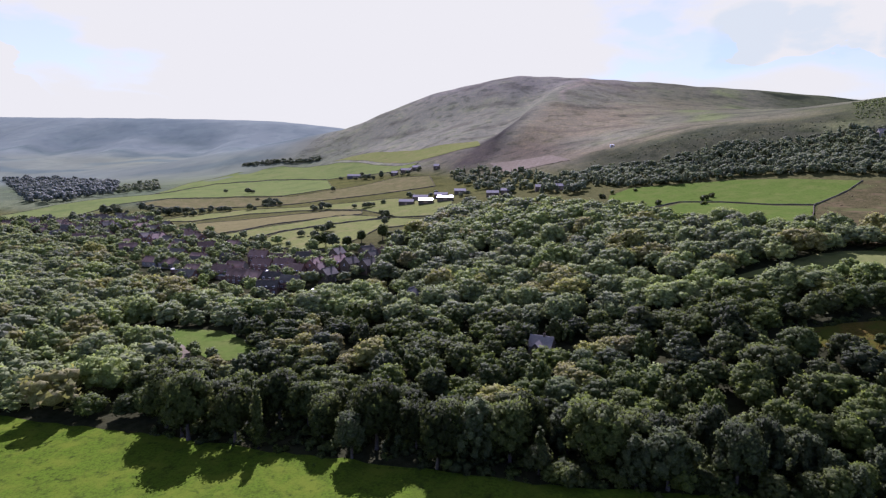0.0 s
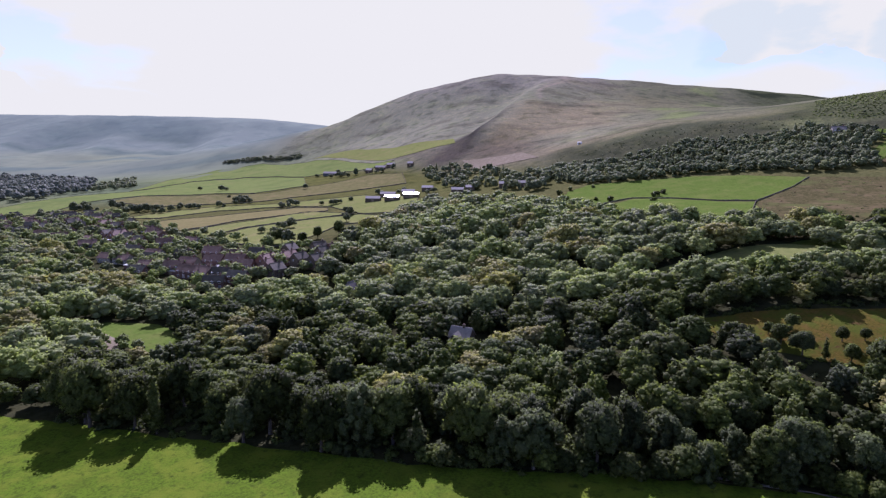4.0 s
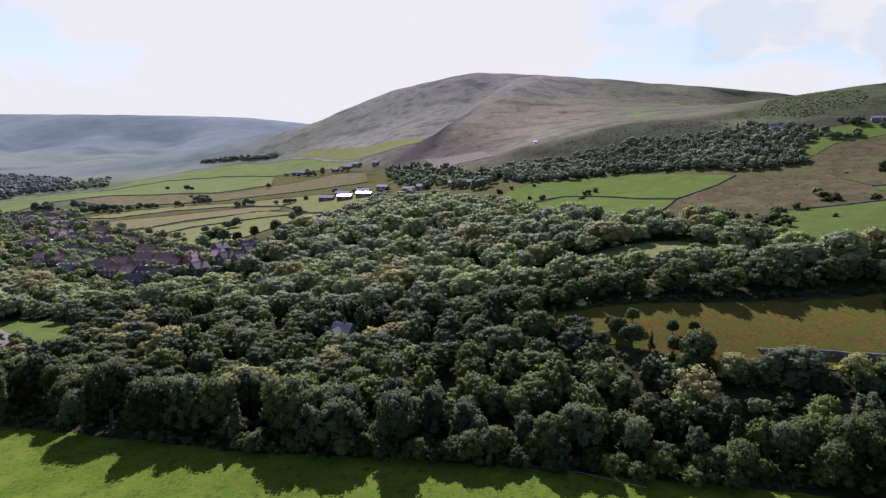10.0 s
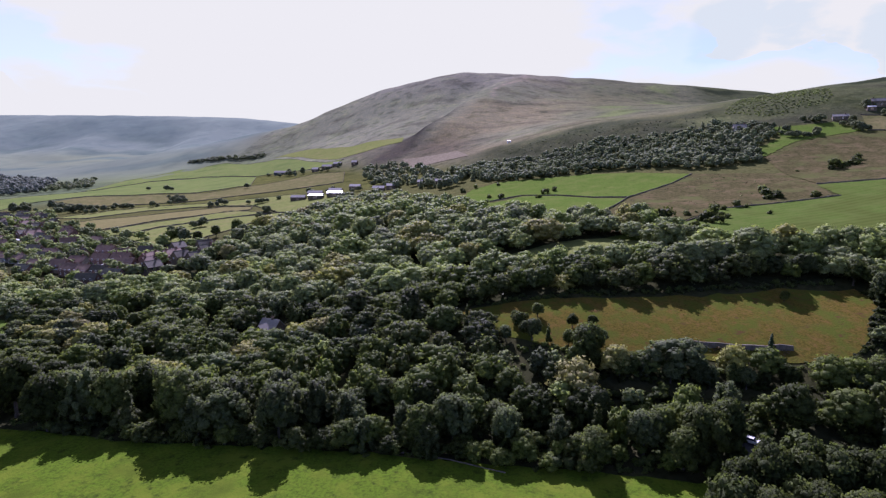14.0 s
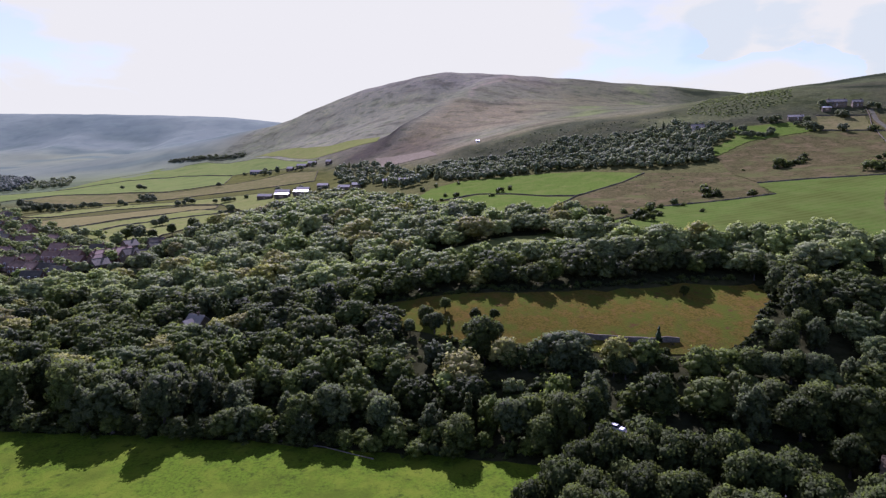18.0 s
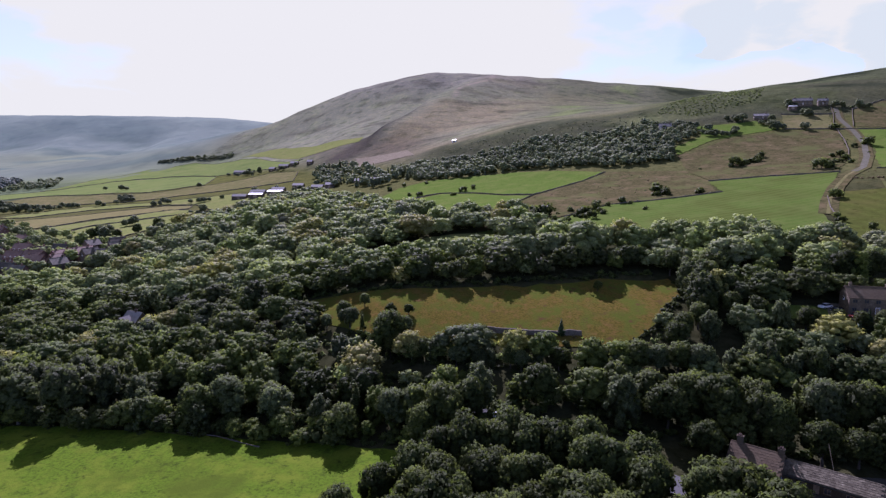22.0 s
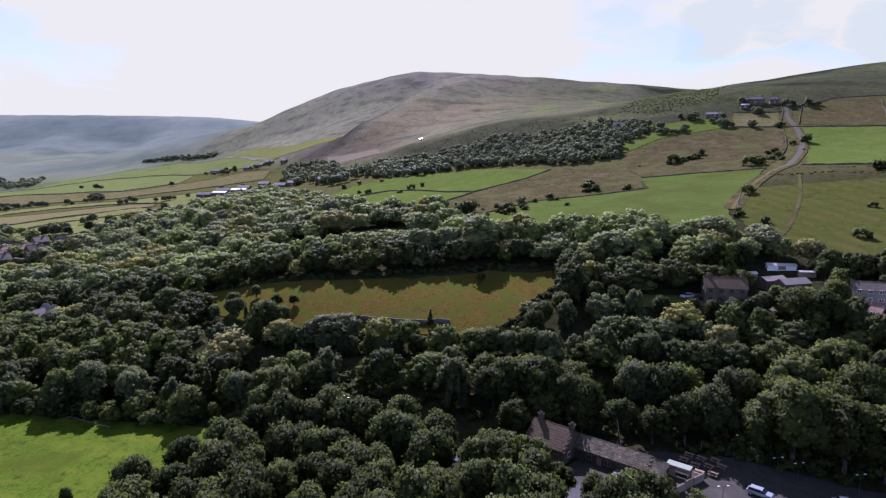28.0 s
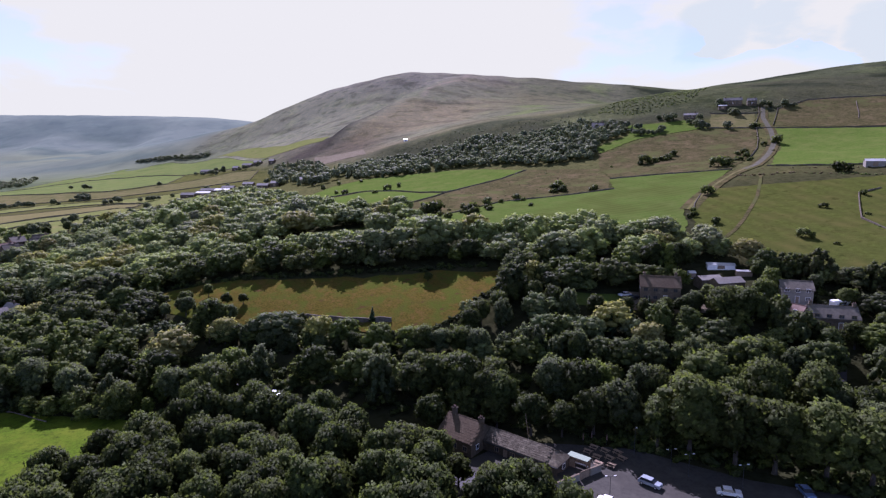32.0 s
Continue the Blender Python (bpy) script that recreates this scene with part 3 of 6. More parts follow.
GX, GY = np.meshgrid(gx, gy)
vx, vy = GX.ravel(), GY.ravel()
vz = heights(vx, vy)
cols, rows_n = len(gx), len(gy)
corner = (np.arange(rows_n - 1)[:, None] * cols + np.arange(cols - 1)[None]).ravel()
quads = np.stack([corner, corner + 1, corner + cols + 1, corner + cols], -1)


def blend(a, b, f):
    return a + (np.array(b) - a) * np.clip(f, 0, 1)[:, None]


def soft(v, low, high):
    f = np.clip((v - low) / (high - low), 0, 1)
    return f * f * (3 - 2 * f)


land = np.tile(np.array([0.034, 0.036, 0.017]), (len(vx), 1))
land = blend(land, (0.077, 0.079, 0.030), soft(vy, 300, 420))
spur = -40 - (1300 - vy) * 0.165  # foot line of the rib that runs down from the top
right_of = soft(vx - spur, -10, 40)
upland = soft(vy - np.where(vx > 0, 0.25, -0.85) * vx, 570, 740) * soft(vx, -1000, -700)
# hill ground colours raised and greyed, with some haze painted in
land = blend(land, (0.166, 0.166, 0.132), upland)
land = blend(land, (0.180, 0.152, 0.104), upland * right_of * (0.35 + 0.65 * rumple(vx, vy, 90, 1.4)) * soft(-vx, -480, -100))
land = blend(land, (0.145, 0.150, 0.118), soft(rumple(vx, vy, 75), 0.45, 0.75) * upland * 0.7)
land = blend(land, (0.185, 0.185, 0.150), soft(vx, -560, -420) * soft(-vx, 180, 330) * upland * 0.6)
land = blend(land, (0.165, 0.154, 0.150), soft(vz, 210, 270) * soft(vx, -700, -500) * 0.7)
land = blend(land, (0.094, 0.098, 0.066), upland * right_of * soft(vx, 20, 200) * 0.75)
land = blend(land, (0.120, 0.140, 0.070), soft(-np.abs(vx - 96 - (vy - 683) * 0.32 - 25 * np.sin(vy / 60)), -42, -8) * soft(vy, 690, 740) * soft(rumple(vx, vy, 35, 2.6), 0.3, 0.6))
land = blend(land, (0.052, 0.050, 0.043), soft(rumple(vx, vy * 2.0, 38, 7.0), 0.66, 0.8) * upland * 0.4)
land = blend(land, (0.066, 0.072, 0.048), soft(-vy + 8 * np.sin(vx / 19), -692, -662) * soft(vy, 575, 600) * soft(vx, -50, 40) * soft(-vx, -330, -280) * np.clip(0.75 + rumple(vx, vy, 24, 4.0) * 0.4, 0, 1))
land = blend(land, (0.058, 0.066, 0.040), soft(vx, 340, 430) * soft(vy, 610, 680) * np.clip(0.7 + rumple(vx, vy, 40, 6.0) * 0.5, 0, 1))
brow = np.interp(vx, [-20, 19, 77, 140, 200, 262, 320, 430], [705, 684, 648, 642, 657, 676, 694, 740])
land = blend(land, (0.054, 0.057, 0.038), soft(brow - vy + 5 * np.sin(vx / 13), -8, 8) * soft(vx, -10, 30) * soft(vy, 565, 590) * (0.75 + 0.25 * rumple(vx, vy, 20, 5.5)))
land = blend(land, (0.120, 0.128, 0.070), soft(brow - vy, 6, 20) * soft(vx, 200, 260) * soft(-vx, -345, -300) * soft(rumple(vx, vy, 30, 2.2), 0.4, 0.6) * soft(vy, 600, 615))
land = blend(land, (0.064, 0.072, 0.040), soft(vx, 225, 290) * soft(-vx, -440, -390) * soft(vy, 598, 620) * soft(-vy, -860, -780) * (0.7 + 0.3 * rumple(vx, vy, 16, 1.2)))
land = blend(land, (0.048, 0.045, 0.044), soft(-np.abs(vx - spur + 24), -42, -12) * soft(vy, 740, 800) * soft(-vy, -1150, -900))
land = blend(land, (0.23, 0.195, 0.175), soft(-np.abs(vx - spur - 30 - 12 * np.sin(vy / 40)), -10, 0) * soft(vy, 1080, 1120) * soft(-vy, -1500, -1440) * 0.6)
land = blend(land, (0.078, 0.068, 0.060), soft(-vz, -125, -85) * upland * soft(vx, -330, -200) * soft(-vx, -40, 60) * 0.85)
land = blend(land, (0.020, 0.026, 0.018), soft(rumple(vx, vy, 26, 9.0), 0.55, 0.72) * soft(vx, 340, 430) * soft(vy, 620, 700) * 0.8)
valley = soft(-vx, 420, 640) * soft(vy, 560, 660)
land = blend(land, (0.088, 0.108, 0.072), valley * soft(-vy, -1500, -1000))
land = blend(land, (0.120, 0.138, 0.082), valley * soft(rumple(vx, vy, 120, 2.0), 0.45, 0.7) * soft(-vy, -1500, -1000) * 0.7)
# distance haze painted into the far moor as pale blue-grey ground colour
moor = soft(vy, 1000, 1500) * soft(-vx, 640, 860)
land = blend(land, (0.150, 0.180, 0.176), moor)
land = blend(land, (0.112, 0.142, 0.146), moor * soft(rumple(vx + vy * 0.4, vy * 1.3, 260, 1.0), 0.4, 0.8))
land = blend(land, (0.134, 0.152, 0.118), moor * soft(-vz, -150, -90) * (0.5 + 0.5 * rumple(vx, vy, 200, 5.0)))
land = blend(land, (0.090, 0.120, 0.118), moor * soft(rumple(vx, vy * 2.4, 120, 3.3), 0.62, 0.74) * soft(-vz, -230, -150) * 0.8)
land[:, 2] *= 1 - 0.13 * soft(vy, 450, 650)
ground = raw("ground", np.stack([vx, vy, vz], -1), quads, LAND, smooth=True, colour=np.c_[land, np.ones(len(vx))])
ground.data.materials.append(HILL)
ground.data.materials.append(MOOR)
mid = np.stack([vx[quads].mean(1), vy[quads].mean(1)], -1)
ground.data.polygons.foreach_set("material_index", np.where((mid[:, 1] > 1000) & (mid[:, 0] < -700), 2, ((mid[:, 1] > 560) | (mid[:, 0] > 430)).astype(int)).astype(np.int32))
tagged(ground, "rough valley floor, moorland slopes and brown hills", "ground", kind="structure")


def parcel(name, outline, material, label, category="field", lift=0.3, longest=7.0, ragged=0.9):
    """A piece of land of one kind, laid over the ground."""
    if ragged:
        fine = []
        for (xa, ya), (xb, yb) in zip(outline, outline[1:] + outline[:1]):
            n = max(1, int(math.hypot(xb - xa, yb - ya) / (ragged * 3.5)))
            fine += [(xa + (xb - xa) * k / n, ya + (yb - ya) * k / n) for k in range(n)]
        outline = [(x + ragged * noise.noise((x / 4, y / 4, 1.5)) * 1.6, y + ragged * noise.noise((x / 4, y / 4, 7.5)) * 1.6) for x, y in fine]
    bm = bmesh.new()
    bm.faces.new([bm.verts.new((x, y, 0)) for x, y in outline])
    bmesh.ops.triangulate(bm, faces=bm.faces[:])
    for _ in range(7):
        long = [e for e in bm.edges if e.calc_length() > longest]
        if not long:
            break
        bmesh.ops.subdivide_edges(bm, edges=long, cuts=1)
        bmesh.ops.triangulate(bm, faces=[f for f in bm.faces if len(f.verts) > 3])
    at = np.array([v.co[:2] for v in bm.verts])
    for v, z in zip(bm.verts, heights(at[:, 0], at[:, 1])):
        v.co.z = z + lift
    bmesh.ops.recalc_face_normals(bm, faces=bm.faces[:])
    if sum(f.normal.z for f in bm.faces) < 0:
        bmesh.ops.reverse_faces(bm, faces=bm.faces[:])
    me = bpy.data.meshes.new(name)
    bm.to_mesh(me)
    bm.free()
    me.polygons.foreach_set("use_smooth", [True] * len(me.polygons))
    me.materials.append(material)
    return tagged(new(name, me), label, category, kind="structure")


parcel("valley_field", NEAR_FIELD, GRASS_NEAR, "bright green sunlit pasture beside the tree belt", lift=0.3)
parcel("meadow", MEADOW_EDGE, MEADOW, "golden brown uncut meadow sloping between two woods", "meadow", 0.2, 5, 1.6)
parcel("small_field", LEFT_FIELD, GRASS_BRIGHT, "small mown green field enclosed by trees", lift=0.2)
parcel("grass_strip", STRIP, GRASS_YELLOW, "narrow strip of pale grass between woods", lift=0.3)
parcel("upper_field", FIELD_UPPER, GRASS_BRIGHT, "bright green hillside field below the plantation")
parcel("lower_field", FIELD_LOWER, GRASS_BRIGHT, "bright green field above the wood")
parcel("mown_field", FIELD_MOWN, GRASS_MOWN, "large bright green field with mowing lines")
parcel("pasture", PASTURE, GRASS_DARK, "olive rough pasture dotted with bushes")
parcel("far_field", FIELD_FAR_RIGHT, GRASS_BRIGHT, "bright green walled field beside the lane")
parcel("farm_field", FARM_GREEN, GRASS_OLIVE, "small green field below the farm")
parcel("brown_field", FARM_BROWN, BRACKEN, "brownish upper pasture behind the lane")
parcel("moor_field", MOOR_FIELD, BRACKEN, "brown rushy moorland field")
parcel("lane_verge", LANE_GREEN, GRASS_BRIGHT, "thin green strip along the plantation")
parcel("rough_slope", ROUGH, BRACKEN, "brown bracken slope with scattered bushes", lift=0.25)
parcel("car_park", PUB_YARD, WORN_TARMAC, "grey tarmac car park half in tree shade", "car park", 0.12, 5, 0.0)
parcel("lawn", LAWN, GRASS_BRIGHT, "small bright lawn beside the stone house", "lawn", 0.15, 4)
parcel("driveway", DRIVE, EARTH, "pale gravel drive in front of a stone house", "drive", 0.2, 4)
LEFT_FIELDS = [
    ("long_green_field", [(-676, 790), (-770, 993), (-784, 1188), (-690, 1232), (-450, 1073), (-254, 890), (-262, 854), (-382, 910), (-414, 893), (-594, 993), (-694, 979), (-672, 825)], GRASS_SAGE, "long bright green field on the valley side"),
    ("valley_side_field", [(-706, 556), (-715, 644), (-697, 726), (-664, 770), (-662, 813), (-688, 967), (-586, 979), (-411, 883), (-332, 733), (-377, 673), (-470, 685), (-565, 690), (-610, 635), (-588, 544), (-607, 510), (-635, 499)], GRASS_SAGE, "green field along the foot of the valley side"),
    ("rushy_field", [(-579, 642), (-560, 683), (-412, 663), (-356, 666), (-319, 724), (-256, 780), (-199, 757), (-171, 682), (-215, 657), (-275, 626), (-346, 592), (-460, 590)], GRASS_OLIVE, "olive rushy field with scattered bushes"),
    ("green_strip", [(-419, 495), (-410, 536), (-360, 568), (-278, 573), (-194, 594), (-120, 554), (-102, 474), (-155, 483), (-203, 526), (-263, 544), (-338, 536), (-371, 485)], GRASS_YELLOW, "green strip field beside the barns"),
    ("straw_field", [(-362, 448), (-350, 474), (-300, 503), (-245, 531), (-204, 521), (-197, 505), (-238, 491), (-269, 462), (-282, 437), (-299, 413), (-334, 422)], GRASS_STRAW, "straw-coloured strip field"),
    ("yellow_field", [(-287, 407), (-278, 434), (-255, 459), (-221, 504), (-162, 485), (-185, 473), (-219, 452), (-241, 424), (-252, 391), (-269, 393)], GRASS_YELLOW, "yellow-green strip field"),
    ("corner_field", [(-235, 384), (-238, 419), (-216, 447), (-183, 470), (-154, 480), (-101, 452), (-106, 435), (-132, 440), (-153, 431), (-152, 352), (-173, 343), (-198, 356)], GRASS_YELLOW, "yellow-green field above the village"),
    ("brown_strip", [(-118, 768), (-33, 735), (-8, 674), (-82, 690)], EARTH, "brown tilled strip under the hill"),
    ("hill_field", [(-529, 1162), (-445, 1151), (-276, 1038), (-168, 950), (-151, 881), (-262, 917), (-322, 977)], GRASS_YELLOW, "pale green field on the flank of the hill"),
]
for name, outline, material, label in LEFT_FIELDS:
    parcel(name, outline, material, label, lift=0.5, longest=14)



def ribbon(name, line, width, material, label, category, lift=0.2):
    """A road or path along a line of points; returns its outline."""
    pts = [Vector(p) for p in line]
    left, right = [], []
    for k, p in enumerate(pts):
        way = (pts[min(k + 1, len(pts) - 1)] - pts[max(k - 1, 0)]).normalized()
        side = Vector((-way.y, way.x)) * width / 2
        left.append(tuple(p + side)), right.append(tuple(p - side))
    outline = left + right[::-1]
    parcel(name, outline, material, label, category, lift, 4, 0.0)
    return outline


ROAD_CLEAR = ribbon("road_verge", [(128, 143), (150, 132), (172, 123), (192, 112), (212, 103), (236, 98)], 1.2, GRASS_NEAR, "rough grass verge of the road", "verge", 0.05)
ribbon("road", [(128, 143), (150, 132), (172, 123), (192, 112), (212, 103), (236, 98)], 6.5, TARMAC, "grey tarmac road under the trees", "road", 0.18)
ribbon("back_lane", [(299, 168), (292, 151), (290, 142), (298, 124), (302, 104)], 5, TARMAC, "pale tarmac lane between trees", "road", 0.3)
ribbon("lane_verge_grass", [(285, 290), (296, 316), (310, 344), (328, 374), (346, 396), (366, 436), (384, 480), (394, 520), (402, 566), (411, 597)], 8.0, BRACKEN, "rough grass verge of the hill lane", "verge", 0.4)
ribbon("lower_lane", [(285, 290), (296, 316), (310, 344), (328, 374), (346, 396)], 1.6, GRASS_OLIVE, "worn grassy foot of the hill lane", "lane", 0.45)
ribbon("hill_lane", [(336, 384), (346, 396), (366, 436), (384, 480), (394, 520), (402, 566), (411, 597)], 3.6, LANE, "pale stony lane climbing to the farm", "lane", 0.45)
ribbon("farm_track", [(337, 356), (331, 338), (322, 312), (312, 288), (304, 270), (296, 254), (287, 240)], 1.6, BRACKEN, "worn earth track across the pasture", "track", 0.45)
ribbon("wall_track", [(289, 236), (298, 225), (306, 211), (316, 203)], 1.6, GRASS_STRAW, "pale track along a wall", "track", 0.45)
ribbon("field_path", [(58, 118.6), (70, 117.6), (84, 116.4), (94, 114)], 0.5, BRACKEN, "brown trodden path along the edge of the trees", "path", 0.3)
ribbon("ditch", [(-112, 78), (-108, 84), (-104, 91), (-94, 97), (-84, 103)], 1.2, RUSH, "brown rushy ditch across the pasture", "ditch", 0.22)
ribbon("ditch", [(-86, 82), (-89, 88), (-95, 97), (-101, 106), (-104, 114)], 2.2, RUSH, "brown rushy ditch across the pasture", "ditch", 0.26)
ribbon("rough_bank", [(-66, 91), (-62, 97), (-57, 102), (-49, 109), (-44, 112)], 1.0, RUSH, "rough brown bank across the pasture", "bank", 0.24)
LEFT_PATH = ribbon("dirt_path", [(-178, 191), (-158, 184.5), (-140, 176), (-126, 164)], 4.2, EARTH, "pale dirt path beside a small field", "path", 0.35)

# ---- trees ----
rng = np.random.default_rng(7)


def cards(at, out, size, rng, corners=4):
    """Small leaf clumps: one uneven card of three or four corners each, facing more or less outwards."""
    n = len(at)
    face = out + rng.normal(0, 0.6, (n, 3))
    face /= np.linalg.norm(face, axis=1)[:, None] + 1e-9
    face *= np.where((face * out).sum(1) < 0, -1.0, 1.0)[:, None]
    side = np.cross(face, rng.normal(0, 1, (n, 3)))
    side /= np.linalg.norm(side, axis=1)[:, None] + 1e-9
    other = np.cross(face, side)
    verts = np.empty((n, corners, 3))
    for k, (a, b) in enumerate(((-1, -1), (1, -1), (1, 1), (-1, 1)) if corners == 4 else ((-1.2, -0.9), (1.2, -0.9), (0, 1.5))):
        grow = size[:, None] * rng.uniform(0.55, 1.15, (n, 1))
        verts[:, k] = at + a * side * grow + b * other * grow * 0.8 + face * size[:, None] * rng.uniform(-0.3, 0.3, (n, 1))
    return verts.reshape(-1, 3), np.arange(corners * n).reshape(n, corners)


def ball(cuts):
    bm = bmesh.new()
    bmesh.ops.create_icosphere(bm, subdivisions=cuts, radius=1)
    verts, faces = np.array([v.co[:] for v in bm.verts]), np.array([[v.index for v in f.verts] for f in bm.faces])
    bm.free()
    return verts, faces


BALLS = {cuts: ball(cuts) for cuts in (1, 2)}


def blobs(kind, rng):
    """Boughs that make up a crown: centres and radii in metres, for a tree about ten metres high."""
    out = []
    turn_a, turn_b = rng.uniform(0, 6.283, 2)
    if kind in ("broad", "dome", "copse", "far_copse"):
        n = {"broad": 34, "dome": 26, "copse": 15, "far_copse": 10}[kind]
        wide, mid, tall = (3.4, 5.5, 3.7) if kind == "broad" else (4.0, 4.9, 3.3)
        for k in range(n):
            u = -0.5 + 1.47 * (k + 0.5) / n
            a = k * 2.39996 + rng.uniform(-0.35, 0.35)
            ring = math.sqrt(max(0.0, 1 - u * u))
            bulge = 1 + 0.2 * math.sin(2 * a + turn_a) + 0.15 * math.sin(3 * a + turn_b) + rng.uniform(-0.16, 0.16)
            r = rng.uniform(0.95, 1.7) * (1.0 if n > 20 else 1.3)
            out.append(((wide * bulge - 0.55 * r) * ring * math.cos(a), (wide * bulge - 0.55 * r) * ring * math.sin(a), mid + tall * u * rng.uniform(0.86, 1.08), r, r * rng.uniform(0.7, 0.95)))
        out.append((0, 0, mid - 0.3, wide * 0.82, tall * 0.86))
    elif kind == "tall":
        n = 32
        for k in range(n):
            h = (k + rng.uniform(0, 1)) / n
            a = k * 2.39996 + rng.uniform(-0.4, 0.4)
            reach = 2.3 * (0.85 + 0.35 * math.sin(3.1 * h) - 0.45 * h ** 4) * rng.uniform(0.6, 1.15)
            r = rng.uniform(0.6, 1.1) * (1.05 - 0.2 * h)
            out.append((reach * math.cos(a), reach * math.sin(a), 1.6 + 7.9 * h, r, r * rng.uniform(1.2, 2.0)))
        out.append((0, 0, 5.2, 1.7, 4.0))
    elif kind == "slim":
        for k in range(16):
            h = (k + rng.uniform(0, 1)) / 16
            a, r = k * 2.39996, rng.uniform(0.5, 0.95) * (1.15 - 0.6 * h)
            d = (1 - 0.75 * h) * rng.uniform(0.4, 1.3)
            out.append((d * math.cos(a), d * math.sin(a), 1.6 + 8.4 * h, r, r * rng.uniform(1.2, 1.9)))
        out.append((0, 0, 5.0, 0.7, 3.4))
    elif kind == "conifer":
        for k in range(11):
            h = k / 10
            r = 2.1 * (1 - h) + 0.25
            for j in range(3):
                a = rng.uniform(0, 6.283)
                out.append((0.45 * r * math.cos(a), 0.45 * r * math.sin(a), 1.0 + 8.5 * h, r * 0.72, 0.75))
    else:  # bush
        for _ in range(8):
            a, r = rng.uniform(0, 6.283), rng.uniform(0.55, 1.2)
            d = rng.uniform(0.2, 1.6)
            out.append((d * math.cos(a), d * math.sin(a), rng.uniform(0.5, 1.9), r, r * rng.uniform(0.7, 1.0)))
    return np.array(out)


def unit(v):
    return v / (np.linalg.norm(v, axis=1)[:, None] + 1e-9)


def crown(kind, count, size, rng, core=0.93, cuts=1, corners=4):
    """Vertices, faces and tints of a crown: leaf clumps on lumps, over a lumpy heart. The tints hold painted shade:
    darker heart, lighter tops.
    """
    lumps = blobs(kind, rng)
    share = lumps[:, 3] * lumps[:, 4]
    pick = rng.choice(len(lumps), count, p=share / share.sum())
    way = rng.normal(0, 1, (count, 3))
    way[:, 2] += 0.35
    way /= np.linalg.norm(way, axis=1)[:, None]
    centre, radius = lumps[pick, :3], lumps[pick][:, [3, 3, 4]]
    reach = rng.uniform(0.76, 1.2, (count, 1))
    at = centre + way * radius * reach
    deep = np.zeros(count, bool)
    for lump in lumps:
        deep |= (((at - lump[:3]) / lump[[3, 3, 4]]) ** 2).sum(1) < 0.55
    at, way = at[~deep], way[~deep]
    clump = rng.uniform(0.6, 1.25, len(at)) * size
    verts, faces = cards(at, way, clump, rng, corners)
    # light from above put into the tint: clumps facing up are lighter
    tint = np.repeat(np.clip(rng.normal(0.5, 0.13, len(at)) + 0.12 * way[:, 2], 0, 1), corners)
    # leaves shade like the rounded mass they belong to
    middle = lumps[:, :3].mean(0) - (0, 0, 1.0)
    whole = (at - middle) / (np.linalg.norm(at - middle, axis=1)[:, None] + 1e-9)
    bend = np.repeat(way * 0.4 + whole * 0.65 + rng.normal(0, 0.22, way.shape), corners, 0)
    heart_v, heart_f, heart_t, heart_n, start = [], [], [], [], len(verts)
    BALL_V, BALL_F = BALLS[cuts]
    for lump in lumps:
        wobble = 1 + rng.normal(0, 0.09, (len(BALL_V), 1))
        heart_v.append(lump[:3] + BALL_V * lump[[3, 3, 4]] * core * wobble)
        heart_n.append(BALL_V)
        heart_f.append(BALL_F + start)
        # inner shade painted on: heart tinted below the leaves, a little lighter upwards
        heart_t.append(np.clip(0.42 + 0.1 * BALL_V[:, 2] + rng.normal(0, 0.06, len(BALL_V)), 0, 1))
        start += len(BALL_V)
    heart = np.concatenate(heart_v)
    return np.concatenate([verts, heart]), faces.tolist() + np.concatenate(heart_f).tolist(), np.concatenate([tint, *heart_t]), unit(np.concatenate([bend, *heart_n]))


def trunk_mesh(name, kind, rng):
    """A tapered trunk with a root flare and a few limbs."""
    bm = bmesh.new()
    top = {"broad": 6.0, "tall": 9.0, "slim": 8.5, "conifer": 9.0, "bush": 1.2}[kind]
    width = {"broad": 0.32, "tall": 0.26, "slim": 0.16, "conifer": 0.2, "bush": 0.08}[kind]
    tube(bm, (0, 0, -0.6), (0, 0, 0.6), width * 1.5, width, 7)
    tube(bm, (0, 0, 0.6), (0.1, 0.05, top * 0.55), width, width * 0.7, 7)
    tube(bm, (0.1, 0.05, top * 0.55), (0, 0.1, top), width * 0.7, width * 0.2, 7)
    if kind in ("broad", "tall", "slim"):
        for k in range(5):
            a, z = k * 1.257 + rng.uniform(0, 0.8), top * rng.uniform(0.3, 0.7)
            d = rng.uniform(1.0, 2.2) * (1.0 if kind == "broad" else 0.5)
            tube(bm, (0.05, 0.05, z), (d * math.cos(a), d * math.sin(a), z + d * 1.0), width * 0.45, width * 0.12, 5)
    me = bpy.data.meshes.new(name)
    bm.to_mesh(me)
    bm.free()
    me.materials.append(BARK)
    return me


def crown_mesh(name, kind, count, size, material, rng):
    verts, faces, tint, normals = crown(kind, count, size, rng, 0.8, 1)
    me = bpy.data.meshes.new(name)
    me.from_pydata(verts.tolist(), [], faces)
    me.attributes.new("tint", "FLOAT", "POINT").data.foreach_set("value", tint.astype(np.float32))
    me.polygons.foreach_set("use_smooth", [True] * len(me.polygons))
    me.normals_split_custom_set_from_vertices(normals.tolist())
    me.materials.append(material)
    return me


